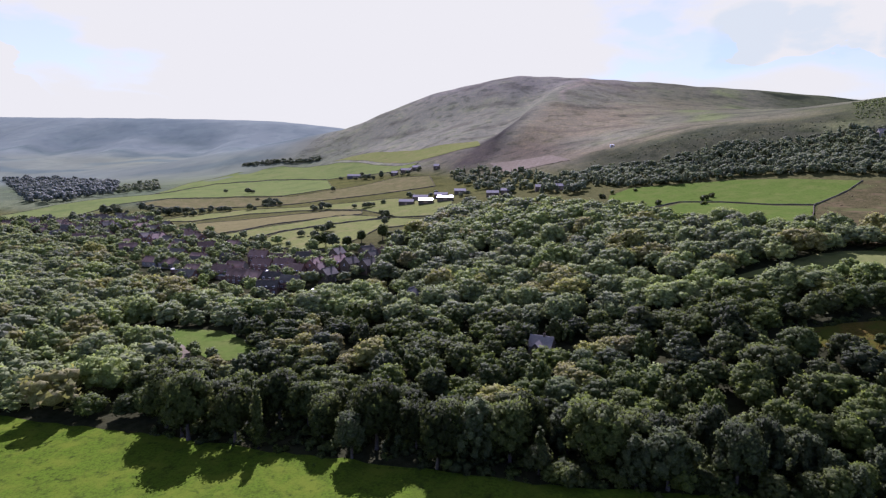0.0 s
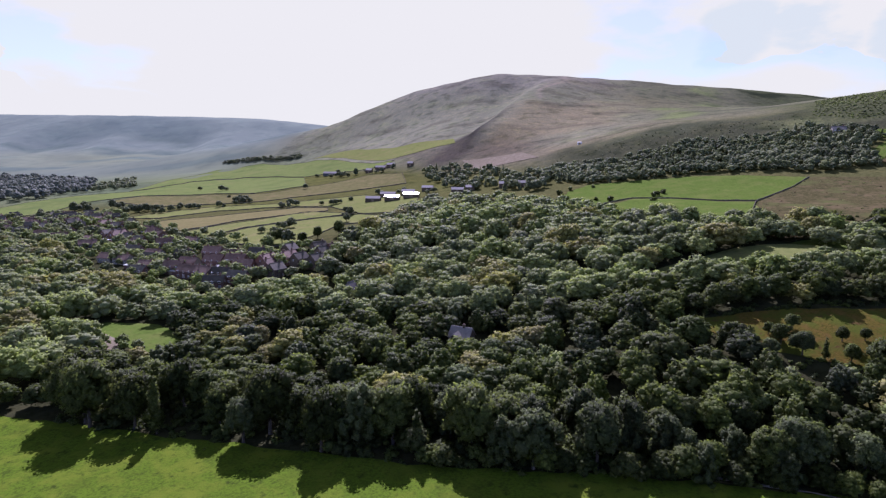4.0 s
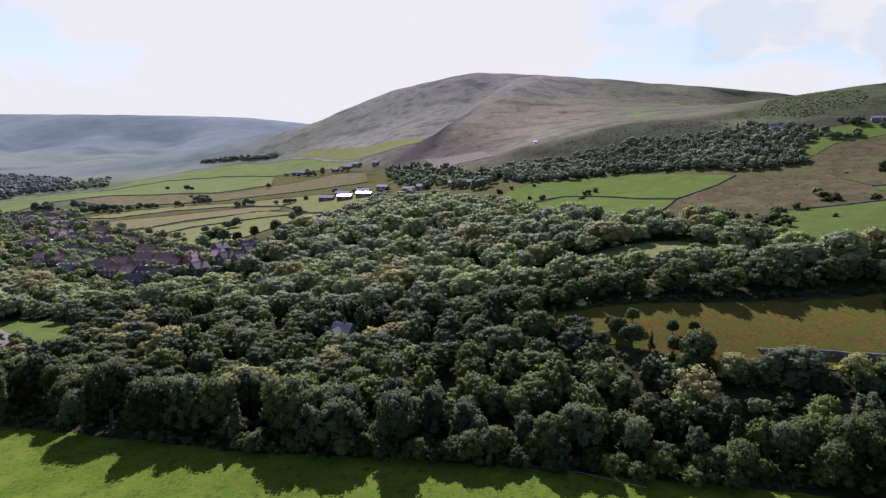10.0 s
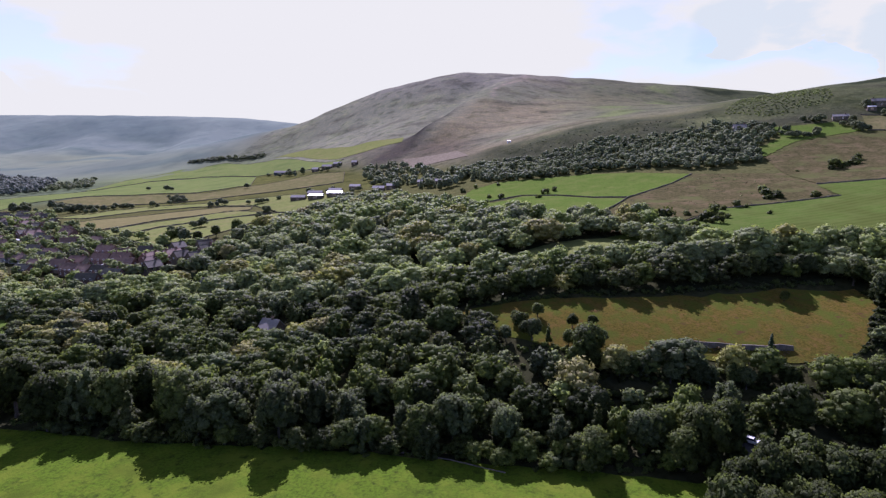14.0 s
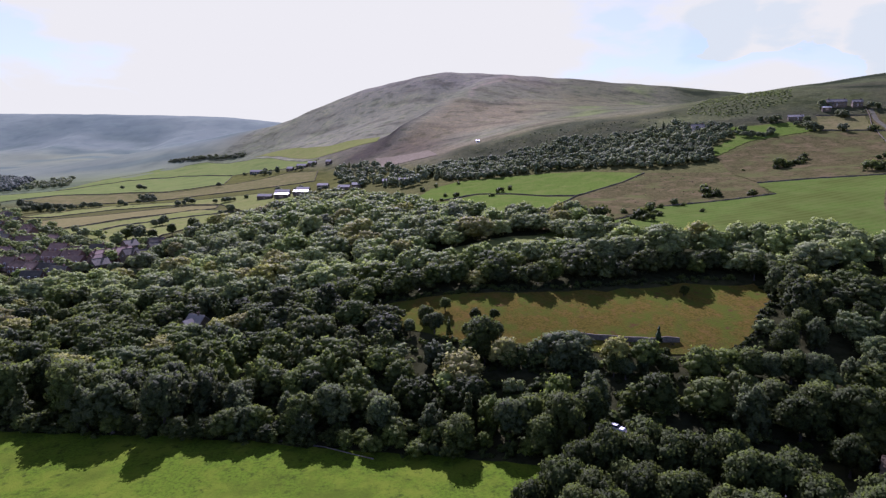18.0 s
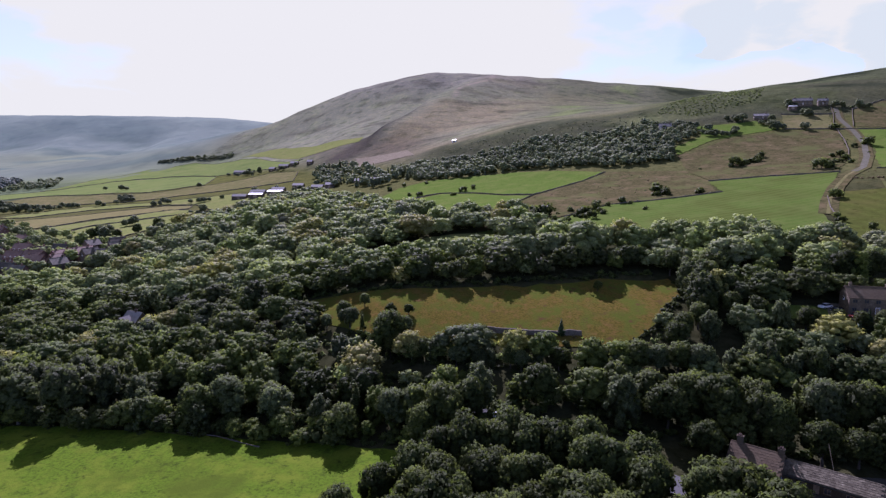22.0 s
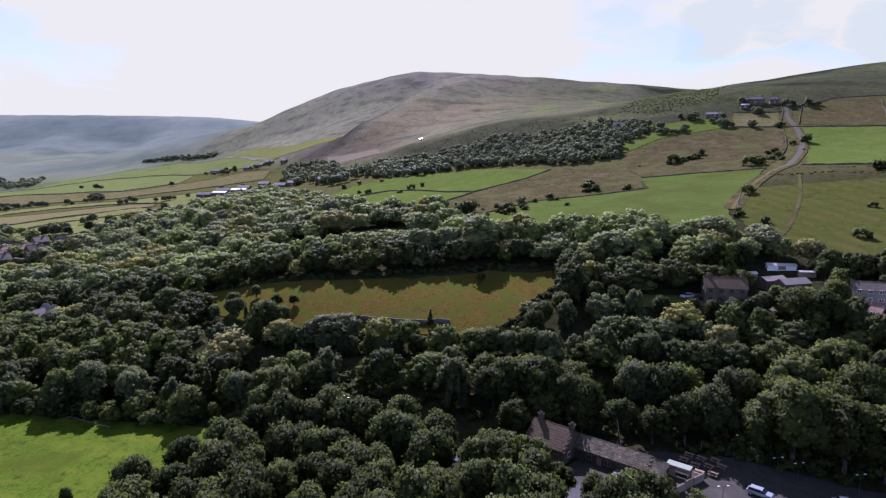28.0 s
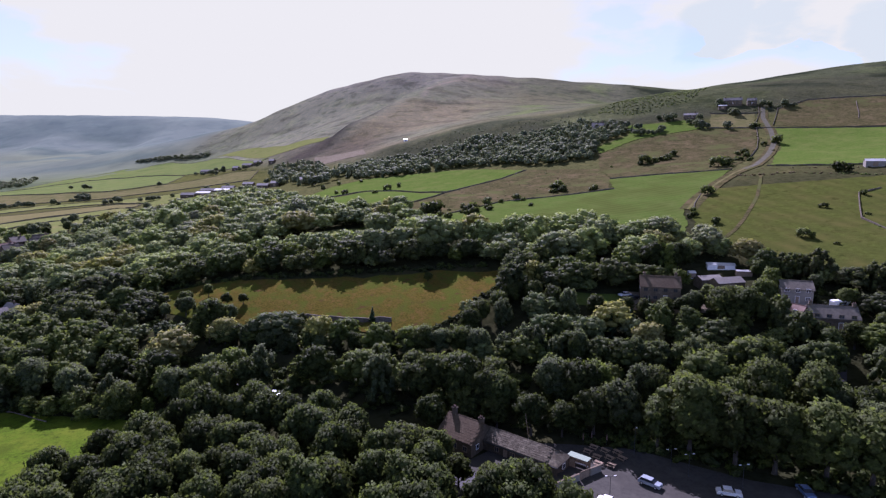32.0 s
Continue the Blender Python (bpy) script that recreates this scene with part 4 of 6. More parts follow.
NEAR_KINDS = [  # kind, leaf clumps, clump size, material, label, number of shapes
    ("broad", 2500, 0.232, LEAF, "broad leafy tree with a rounded uneven crown", 4),
    ("broad", 2500, 0.23, LEAF_GREY, "broad tree with pale grey-green leaves", 2),
    ("tall", 2200, 0.21, LEAF_GREY, "tall willow-like tree with grey-green foliage", 3),
    ("broad", 2500, 0.23, LEAF_DARK, "dark green broadleaf tree with a dense crown", 2),
    ("slim", 1400, 0.18, LEAF, "slender young birch with light foliage", 2),
    ("bush", 220, 0.32, LEAF, "lone hawthorn bush on open grass", 3),
    ("conifer", 900, 0.34, NEEDLE, "dark green conifer with a pointed top", 2),
    ("broad", 700, 0.42, LEAF_HILL_DARK_HAZE, "dark tree on the hillside", 3),
]
TREE_SHAPES = []
for kind, count, size, material, label, number in NEAR_KINDS:
    shapes = []
    for _ in range(number):
        shapes.append((trunk_mesh("trunk", kind, rng), crown_mesh("crown", kind, count, size, material, rng)))
    TREE_SHAPES.append((shapes, label))


def tree(x, y, scale, sort, group, label="", tall=1.0):
    shapes, words = TREE_SHAPES[sort]
    trunk_data, crown_data = shapes[rng.integers(len(shapes))]
    name = {5: "bush", 6: "conifer"}.get(sort, "tree")
    root = new(name)
    root.matrix_world = Matrix.LocRotScale((x, y, height(x, y)), Euler((0, 0, rng.uniform(0, 6.283))), (scale, scale, scale * tall))
    for piece_name, data in (("trunk", trunk_data), ("crown", crown_data)):
        piece = new(piece_name, data)
        piece.parent = root
    return tagged(root, label or words, name, group)


def scatter(outline, gap, holes=(), keep=1.0):
    """Jittered places within an outline and outside the holes."""
    xs, ys = [p[0] for p in outline], [p[1] for p in outline]
    u, v = np.meshgrid(np.arange(min(xs), max(xs), gap), np.arange(min(ys), max(ys), gap * 0.9))
    u = u + (np.arange(u.shape[0])[:, None] % 2) * gap / 2
    x, y = (u + rng.uniform(-0.42, 0.42, u.shape) * gap).ravel(), (v + rng.uniform(-0.42, 0.42, u.shape) * gap).ravel()
    ok = inside(x, y, list(outline)) & (rng.uniform(0, 1, len(x)) < keep)
    for hole in holes:
        ok &= ~inside(x, y, list(hole))
    return x[ok], y[ok]


def round_hole(x, y, rx, ry=None):
    return [(x + rx * math.cos(a), y + (ry or rx) * math.sin(a)) for a in np.linspace(0, 6.283, 13)[:-1]]


FAR_KINDS = {}
for kind, count, size in (("broad", 950, 0.32), ("dome", 800, 0.33), ("tall", 620, 0.32), ("conifer", 160, 0.5), ("bush", 70, 0.4), ("slim", 260, 0.38), ("copse", 200, 0.55), ("far_copse", 130, 0.66)):
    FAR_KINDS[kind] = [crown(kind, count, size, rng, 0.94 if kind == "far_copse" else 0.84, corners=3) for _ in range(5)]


def woodland(name, places, kinds, label, material=LEAF_FAR, low=0.75, high=1.2, category="woodland", flat=(0.85, 1.15)):
    """Many trees too many to count, in one mesh."""
    vs, ts, ns, start, faces = [], [], [], 0, []
    x, y = places
    if not len(x):
        return None
    z = heights(x, y)
    mixed = material if isinstance(material, tuple) else (material,)
    chance = np.array([0.5, 0.24, 0.14, 0.12][: len(mixed)])
    sorts = []
    stand, species = rumple(x, y, 22, 3.0), rumple(x, y, 17, 8.0)
    for i in range(len(x)):
        kind = kinds[int(rng.integers(len(kinds)))]
        v, f, t, q = FAR_KINDS[kind][int(rng.integers(5))]
        s, a, tone = low + (high - low) * rng.beta(1.6, 2.4), rng.uniform(0, 6.283), rng.uniform(-0.2, 0.26) + 0.3 * (stand[i] - 0.5)
        s *= 0.9 if x[i] < -60 else 1.0
        wide = s * rng.uniform(0.95, 1.3)
        c, d = math.cos(a) * wide, math.sin(a) * wide
        vs.append(np.stack([v[:, 0] * c - v[:, 1] * d + x[i], v[:, 0] * d + v[:, 1] * c + y[i], v[:, 2] * s * rng.uniform(*flat) + z[i] - 0.3], -1))
        ns.append(np.stack([q[:, 0] * c - q[:, 1] * d, q[:, 0] * d + q[:, 1] * c, q[:, 2] * wide], -1) / wide)
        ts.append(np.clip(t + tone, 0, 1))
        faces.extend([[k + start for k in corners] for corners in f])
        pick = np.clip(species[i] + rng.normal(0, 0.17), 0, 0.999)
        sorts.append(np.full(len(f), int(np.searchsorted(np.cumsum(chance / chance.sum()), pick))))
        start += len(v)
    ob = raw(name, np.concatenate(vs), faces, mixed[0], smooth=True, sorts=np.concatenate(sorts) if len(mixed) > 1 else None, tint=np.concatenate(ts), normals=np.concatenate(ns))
    for other in mixed[1:]:
        ob.data.materials.append(other)
    return tagged(ob, label, category, kind="stuff")


HOUSE_HOLES = [round_hole(-6, 185, 8, 13), round_hole(1, 188, 8, 10), round_hole(256, 189, 11, 9), round_hole(280, 205, 12, 13), round_hole(298, 181, 11, 13), round_hole(-68, 247, 6, 7), round_hole(291.5, 147, 4, 6), round_hole(148, 129, 3, 5), round_hole(303, 186, 9)]
def moved(outline, dx, dy):
    return [(x + dx, y + dy) for x, y in outline]


VILLAGE_FRONT = moved([(-108, 290), (-140, 261), (-230, 293), (-300, 320), (-300, 300), (-230, 270), (-140, 238), (-96, 272)], 3, -4)
CLEARINGS = [moved(LEFT_FIELD, 1, -4), moved(LEFT_FIELD, 3, -9), moved(LEFT_FIELD, 5, -14), moved(STRIP, -5, -10), moved(STRIP, -9, -17), VILLAGE_FRONT, moved(VILLAGE_FRONT, 3, -7), moved(MEADOW_EDGE, -1, -3), moved(MEADOW_EDGE, 0, 6), moved(DRIVE, -5, -11), LAWN, moved(LAWN, -4, -9), moved(FIELD_LOWER, -1, -8)]
HOLES = [*CLEARINGS, MEADOW_EDGE, LEFT_FIELD, STRIP, PUB_YARD, DRIVE, ROAD_CLEAR, LEFT_PATH, *HOUSE_HOLES]

# near belt and the trees before the pub: each one a thing
SHADE_GAP = [(112, 148), (150, 140), (190, 144), (225, 145), (262, 142), (288, 139), (288, 146), (262, 149), (225, 153), (190, 154), (150, 152), (118, 155)]
MEADOW_FOOT = [(100, 161), (150, 158.5), (190, 160), (216, 163), (208, 175), (185, 171), (160, 168), (131, 165), (110, 168), (92, 173)]
HOLES += [SHADE_GAP, MEADOW_FOOT]
tx, ty = scatter(WOOD_MAIN, 7.8, HOLES)
near_band = (ty < np.where(tx > 140, 150, 139)) & (tx > -100) & (tx < 300)
belt = near_band & (ty < np.where(tx > 140, 137, 128))
for x, y in zip(tx[belt], ty[belt]):
    if rng.uniform() < (0.25 if x > 150 else 0.1):
        continue
    willow = 20 < x < 110 and y < 134
    sort = int(rng.choice([2, 2, 1, 0], p=[0.4, 0.2, 0.2, 0.2])) if willow else int(rng.choice(5, p=[0.4, 0.15, 0.15, 0.2, 0.1] if x < 150 else [0.4, 0.2, 0.14, 0.2, 0.06]))
    tree(x, y, rng.uniform(0.95, 1.45) * (1.0 if x > 150 else 0.88 if x > 60 and y < 128 else 1.1), sort, "trees of the valley belt", tall=rng.uniform(1.0, 1.22) if sort not in (2, 4) else rng.uniform(0.85, 1.05))
def row(line, gap, sorts, low, high, group, label):
    """Trees standing close together along a line."""
    for (xa, ya), (xb, yb) in zip(line, line[1:]):
        n = max(1, round(math.hypot(xb - xa, yb - ya) / gap))
        for k in range(n):
            f = (k + rng.uniform(0.1, 0.9)) / n
            tree(xa + (xb - xa) * f, ya + (yb - ya) * f + rng.normal(0, 1.1), rng.uniform(low, high), int(rng.choice(sorts)), group, label)


row([(116, 156), (150, 154), (186, 156.5)], 4.2, [0, 1, 2, 2, 3], 0.58, 0.76, "tall row below the meadow", "tall tree in a dense shaded row below the meadow")
tree(115, 160, 1.2, 3, "tall row below the meadow", "large dark tree at the foot of the meadow")
row([(186, 157), (225, 157), (262, 154), (290, 152)], 4.4, [0, 1, 2, 2, 3], 0.8, 1.0, "tall row below the meadow", "tall tree in a dense shaded row below the meadow")
sx, sy = scatter(WOOD_SOUTH, 7.2, HOLES)
for x, y in zip(sx, sy):
    tree(x, y, rng.uniform(0.9, 1.25) * min(1.0, max(0.3, (x - 108) / 26)), int(rng.choice([0, 3, 3])), "trees before the inn", tall=rng.uniform(1.0, 1.25))

for x, y in [(196, 123), (203, 127), (211, 126), (219, 124.5), (226, 125), (246, 122.5), (240, 126), (233, 127), (252, 120), (260, 117), (267, 116), (275, 113.5), (282, 112), (289, 109.5), (296, 107)]:
    tree(x, y, rng.uniform(0.8, 1.0) if x < 232 else rng.uniform(0.95, 1.15) if x < 250 else rng.uniform(1.5, 1.85), int(rng.choice([0, 3])), "trees behind the inn", "tall dark tree overhanging the inn and its yard")
for x, y in [(200, 106), (206, 102.5), (212, 100), (217, 96.5), (222, 93.5), (228, 90), (219, 91), (196, 109)]:
    tree(x, y, rng.uniform(0.85, 1.0) if x < 205 else rng.uniform(0.6, 0.78), 0, "trees before the inn")

# undergrowth
bx, by = scatter([(226, 124), (262, 114), (300, 104), (306, 112), (300, 119), (240, 127)], 2.6, [PUB_YARD], keep=0.8)
woodland("yard_bushes", (bx, by), ["bush"], "dark bushes under the trees beside the car park", LEAF_DARK, low=0.6, high=1.3)
woodland("undergrowth", scatter([(-100, 113), (10, 112.5), (30, 116), (142, 120), (150, 136), (190, 127), (240, 125), (300, 117), (300, 150), (140, 150), (-100, 140)], 4.2, [PUB_YARD, ROAD_CLEAR], keep=0.85), ["bush"], "dark bushes and bramble under the trees", LEAF_DARK, low=0.6, high=1.7)

for name, outline, gap, keep in (("field_rushes", [(-125, 113), (-115, 76), (-84, 76), (-90, 95), (-100, 113)], 1.8, 0.45), ("bank_rushes", [(-68, 90), (-64, 90), (-42, 112), (-48, 113)], 1.2, 0.6), ("field_tufts", [(-150, 113), (-150, 60), (150, 60), (136, 104), (140, 117), (40, 115), (10, 111)], 6.0, 0.4)):
    woodland(name, scatter(outline, gap, keep=keep), ["bush"], "tufts of rush and rough grass in the pasture", low=0.04, high=0.3 if gap < 4 else 0.12, category="tufts")

woodland("belt_edge_wood", scatter([(-4, 111), (10, 110.5), (30, 113), (80, 116), (128, 117.5), (140, 121), (140, 126), (80, 122), (30, 120), (0, 118)], 3.6, [ROAD_CLEAR], keep=0.85), ["dome", "broad", "bush"], "low dark trees and shrubs closing the front of the belt", (LEAF_FAR, LEAF_DARK), low=0.4, high=0.85)

# woods further off
ux, uy = scatter(WOOD_MAIN, 9.0, HOLES)
deep = (uy > 132) & (uy < 330) & (ux > -330) & (rng.uniform(0, 1, len(ux)) < 0.35)
woodland("understorey", (ux[deep], uy[deep]), ["copse"], "lower trees and saplings filling the wood", (LEAF_SHADE, LEAF_MID), low=0.45, high=0.85)
behind = near_band & ~belt
edge = np.array([(xa + (xb - xa) * f, ya + (yb - ya) * f) for (xa, ya), (xb, yb) in zip([(30, 206), (60, 203), (85, 199), (122, 201), (165, 212)], [(60, 203), (85, 199), (122, 201), (165, 212), (196, 221)]) for f in np.arange(0.05, 1, 0.14)])
edge += rng.normal(0, 0.9, edge.shape)
woodland("meadow_edge_wood", (edge[:, 0], edge[:, 1]), ["broad", "dome"], "broad trees shading the upper edge of the meadow", NEAR_MIXED, low=0.75, high=1.1)
woodland("belt_wood", (tx[behind], ty[behind]), ["broad", "broad", "tall"], "second rank of trees of the valley belt", NEAR_MIXED, low=0.85, high=1.35)
wx, wy = scatter(WOOD_MAIN, 10.2, HOLES)
free = ~((wy < np.where(wx > 140, 150, 139)) & (wx > -100) & (wx < 300))
wx, wy = wx[free], wy[free]
inner = (wy < 215) & (wx > -130)
woodland("valley_wood", (wx[inner], wy[inner]), ["broad", "dome", "dome", "tall"], "dense mixed broadleaf wood on the valley floor", NEAR_MIXED, low=0.9, high=1.5, flat=(0.75, 1.0))
distant = ~inner & ((wx < -130) | (wy > 330))
woodland("outer_wood", (wx[distant], wy[distant]), ["dome", "copse"], "broadleaf wood beside the village and up the slope", HAZED_MIXED, low=1.0, high=1.9, flat=(0.74, 0.98))
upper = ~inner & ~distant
woodland("slope_wood", (wx[upper], wy[upper]), ["broad", "dome", "dome", "dome"], "dense broadleaf wood of rounded crowns on the slope", HAZED_MIXED, low=1.0, high=1.85, flat=(0.74, 0.98))
woodland("plantation", scatter(PLANTATION, 6.5), ["far_copse", "far_copse", "far_copse", "conifer"], "dense plantation on the hillside, its leaves painted grey-green for haze", HILL_MIXED, low=0.5, high=1.0)
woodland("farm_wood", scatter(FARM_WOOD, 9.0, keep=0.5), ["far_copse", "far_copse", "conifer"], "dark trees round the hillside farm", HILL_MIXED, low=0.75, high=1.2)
woodland("village_trees", scatter(VILLAGE, 7.6, keep=0.7), ["copse", "copse", "far_copse", "bush"], "garden trees among the village houses", (LEAF_MID, LEAF_SHADE), low=0.45, high=1.2)
for outline in (CLEARINGS[2], CLEARINGS[4], CLEARINGS[6]):
    woodland("thicket", scatter(outline, 4.5, [LEFT_FIELD, STRIP, LEFT_PATH, MEADOW_EDGE], keep=0.7), ["bush", "bush", "copse"], "low thicket at the edge of a field", HAZED_MIXED, low=0.45, high=0.9)
woodland("far_wood", scatter([(-760, 640), (-1629, 1300), (-1554, 1340), (-1304, 1237), (-996, 1048), (-735, 780), (-724, 660)], 17, keep=0.85), ["far_copse"], "wood on the far valley floor, painted blue-green for haze", LEAF_FAR_HAZE, low=0.9, high=1.9)
woodland("valley_foot_wood", scatter([(-740, 777), (-852, 908), (-904, 1067), (-720, 850)], 16, keep=0.8), ["far_copse"], "clump of trees at the foot of the green field", LEAF_HILL_HAZE, low=0.9, high=1.5)
woodland("spur_trees", scatter([(-845, 1280), (-840, 1300), (-600, 1262), (-600, 1236)], 8, keep=0.8), ["copse"], "line of trees along the foot of the spur", LEAF_HILL_DARK_HAZE, low=0.7, high=1.2)
woodland("hill_scrub", scatter([(262, 640), (300, 605), (360, 640), (400, 760), (390, 850), (320, 800)], 4.3, keep=0.8), ["bush"], "dark scrub on the hill slope", LEAF_SHADE, low=0.3, high=0.75)
woodland("heather_scrub", scatter([(0, 590), (70, 592), (150, 606), (203, 592), (240, 608), (262, 612), (250, 650), (150, 655), (20, 650)], 5.5, keep=0.5), ["bush"], "low dark scrub and heather above the plantation", LEAF_HILL_DARK_HAZE, low=0.15, high=0.6)
woodland("wood_edge_scrub", scatter([(60, 166), (88, 171), (131, 163), (172, 168), (196, 180), (202, 172), (150, 154), (70, 156)], 3.6, [MEADOW_EDGE], keep=0.8), ["bush"], "bushes along the foot of the meadow", (LEAF_FAR, LEAF_SHADE), low=0.35, high=0.85)

for name, area, gap, most in (("rushes", ROUGH, 5.4, 0.42), ("heath_tufts", MOOR_FIELD, 6.0, 0.3), ("pasture_tufts", PASTURE, 8.0, 0.22), ("meadow_tufts", MEADOW_EDGE, 2.8, 0.18)):
    woodland(name, scatter(area, gap, keep=0.6), ["bush"], "dark tufts of rush and bracken in rough grass", (LEAF_RUST, LEAF_SHADE), low=0.06, high=most, category="tufts")

for name, line, gap, most in (("bank_scrub", [(322, 369), (333, 360), (353, 358), (375, 345), (440, 308)], 1.5, 0.5), ("bank_scrub", [(343, 382), (370, 366), (440, 330)], 2.2, 0.4), ("bank_bracken", [(134, 168.6), (144, 169.2), (152, 169.6), (161, 169.8), (172, 171.4)], 0.9, 0.55), ("bank_bracken", [(126, 163.5), (136, 163), (146, 163.5)], 1.3, 0.5), ("meadow_hedge", [(185, 169.5), (195, 177.5), (207, 201), (205, 211)], 1.3, 0.95), ("meadow_hedge", [(30, 202), (60, 198.5), (85, 195.5), (122, 197), (165, 208), (196, 216)], 2.0, 1.0), ("row_hedge", [(116, 156), (150, 154), (190, 156), (225, 155), (262, 151), (290, 149)], 2.0, 0.9)):
    at = np.array([(xa + (xb - xa) * f, ya + (yb - ya) * f) for (xa, ya), (xb, yb) in zip(line, line[1:]) for f in np.arange(0, 1, gap / math.hypot(xb - xa, yb - ya))]) + 0.0
    at += rng.normal(0, 0.9, at.shape)
    woodland(name, (at[:, 0], at[:, 1]), ["bush"], "rough scrub and bramble along a bank", LEAF_DARK if "hedge" in name else (LEAF_RUST, LEAF_SHADE), low=most * 0.4, high=most, category="scrub")

# lone bushes and trees on the open slopes
BUSHES = [(180, 298), (157, 288), (152, 307), (177, 329), (191, 334), (209, 317), (227, 361), (225, 380), (200, 342), (171, 322), (125, 312), (184, 325), (246, 362), (221, 359), (135, 512), (262, 436), (288, 437), (293, 441), (298, 446), (282, 433), (303, 448), (332, 414), (336, 420), (351, 431), (343, 424), (162, 296), (168, 290), (174, 305), (186, 314), (164, 315)]
PASTURE_BUSHES = [(284, 276, 1.2), (301, 322, 1.8), (291, 264, 1.2), (319, 244, 1.4), (341, 285, 0.9), (326, 235, 0.5), (364, 302, 1.1), (353, 272, 0.6), (376, 352, 2.3), (286, 284, 1.0)]
BUSHES += [(288, 433), (291, 436), (295, 439), (298, 445), (302, 451), (308, 460), (321, 402), (326, 403), (332, 406), (332, 396), (335, 428), (344, 422), (349, 419), (349, 445), (353, 443), (375, 474), (388, 495), (384, 476), (374, 451), (388, 538), (384, 534)]
BUSHES += [(x + rng.normal(0, 6), y + rng.normal(0, 5)) for x, y in BUSHES[:30:2]]
for x, y in BUSHES:
    tree(x, y, float(rng.choice([0.5, 0.8, 1.1, 1.5, 2.3])) * rng.uniform(0.85, 1.15), 5, "bushes on the rough slope", "dark hawthorn bush among brown bracken")
for x, y, s in PASTURE_BUSHES:
    tree(x, y, s, 5, "bushes on the pasture", "dark lone bush casting a shadow on olive pasture")
for x, y in [(50, 431), (23, 469), (92, 433), (98, 444), (88, 414), (50, 492), (31, 485), (60, 424), (52, 410)]:
    tree(x, y, rng.uniform(0.8, 1.7), 5, "trees on the green fields", "small round field tree on bright grass")
for x, y, n in [(-361, 606, 4), (-346, 592, 3), (-360, 568, 2), (-384, 560, 3), (-508, 586, 4), (-483, 570, 4), (-447, 541, 4), (-440, 548, 4), (-434, 557, 3), (-406, 536, 3), (-405, 553, 2), (-544, 514, 4), (-544, 534, 4), (-563, 577, 4), (-542, 577, 3), (-331, 837, 3), (-296, 806, 3), (-262, 546, 3), (-209, 540, 2), (-167, 484, 3), (-243, 792, 2), (-201, 401, 2), (-196, 421, 2), (-460, 720, 1), (-520, 760, 1), (-300, 700, 1), (-390, 640, 1)]:
    woodland("field_trees", (x + rng.normal(0, 6, 2 * n), y + rng.normal(0, 5, 2 * n)), ["dome", "bush", "broad"], "dark round trees beside a field wall", LEAF_HILL_DARK_HAZE, low=0.5, high=0.85 + 0.14 * n, category="trees")
for x, y in [(-170, 354), (-157, 352), (-146, 351), (-142, 367), (-118, 360), (-153, 446), (-164, 356), (-128, 372), (-110, 352), (-104, 340), (-98, 336)]:
    tree(x, y, rng.uniform(0.75, 1.15), int(rng.choice([0, 7])), "trees above the village", "tall dark tree at the edge of the village")
for x, y in [(70, 176), (74, 181), (78, 172), (82, 178), (86, 173), (91, 170), (95, 175), (99, 170), (104, 168), (110, 167), (76, 186), (118, 166)]:
    tree(x, y, rng.uniform(0.5, 0.85), int(rng.choice([0, 1, 4])), "young trees at the foot of the meadow", "young leafy tree at the foot of the meadow")
for x, y, s in [(93, 180, 0.42), (100, 182, 0.5), (111, 176, 0.45), (117, 176.5, 0.4), (178, 199, 0.4), (143, 168, 0.35)]:
    tree(x, y, s, 0, "saplings in the meadow", "small young tree standing in dry meadow grass")
for x, y in [(198, 168), (201, 173), (206, 178), (208, 186), (208, 194), (207, 203), (204, 214), (209, 211), (209, 183), (213, 190), (210, 198), (215, 206), (219, 197), (217, 185), (223, 181), (208, 172), (228, 177), (236, 180)]:
    tree(x, y, rng.uniform(0.7, 1.05), int(rng.choice([0, 3, 2])), "trees at the end of the meadow", "leafy tree at the end of the meadow")
for x, y, s in [(166, 171, 0.5), (252, 180, 0.75), (246, 172, 0.85), (240, 170, 0.8), (284, 180, 0.8), (281, 184, 0.75)]:
    tree(x, y, s, 6, "conifers near the stone house", "dark pointed conifer near the stone house")
for x, y, s in [(272, 178, 1.15), (279, 176, 1.2), (262, 172, 0.9), (250, 208, 1.0), (258, 210, 1.2), (266, 212, 1.1), (286, 186, 0.95), (291, 205, 0.7), (257, 182, 0.62), (262, 183, 0.55), (268, 186, 0.6)]:
    tree(x, y, s, int(rng.choice([0, 3])), "trees round the stone house", "large leafy tree by the stone house")
FARM_TREES = [(-180, 600), (-150, 592), (-110, 570), (-196, 560), (-228, 812), (-276, 826), (-262, 832), (-330, 868), (-385, 880), (-345, 884), (375, 609), (380, 608), (384, 612), (379, 586), (384, 585), (408, 595), (422, 594), (427, 592), (431, 591), (417, 598), (317, 590), (323, 588), (327, 582), (341, 563), (344, 553), (346, 548), (352, 548), (350, 572), (293, 541), (298, 539), (304, 541), (310, 542), (316, 549), (365, 542)]
clump = np.repeat(np.array(FARM_TREES, float), 3, 0) + rng.normal(0, 2.2, (3 * len(FARM_TREES), 2))
woodland("farm_trees", (clump[:, 0], clump[:, 1]), ["dome", "copse", "bush"], "clumps of dark trees sheltering the hillside farms", LEAF_HILL_DARK_HAZE, low=0.45, high=0.95, category="trees")


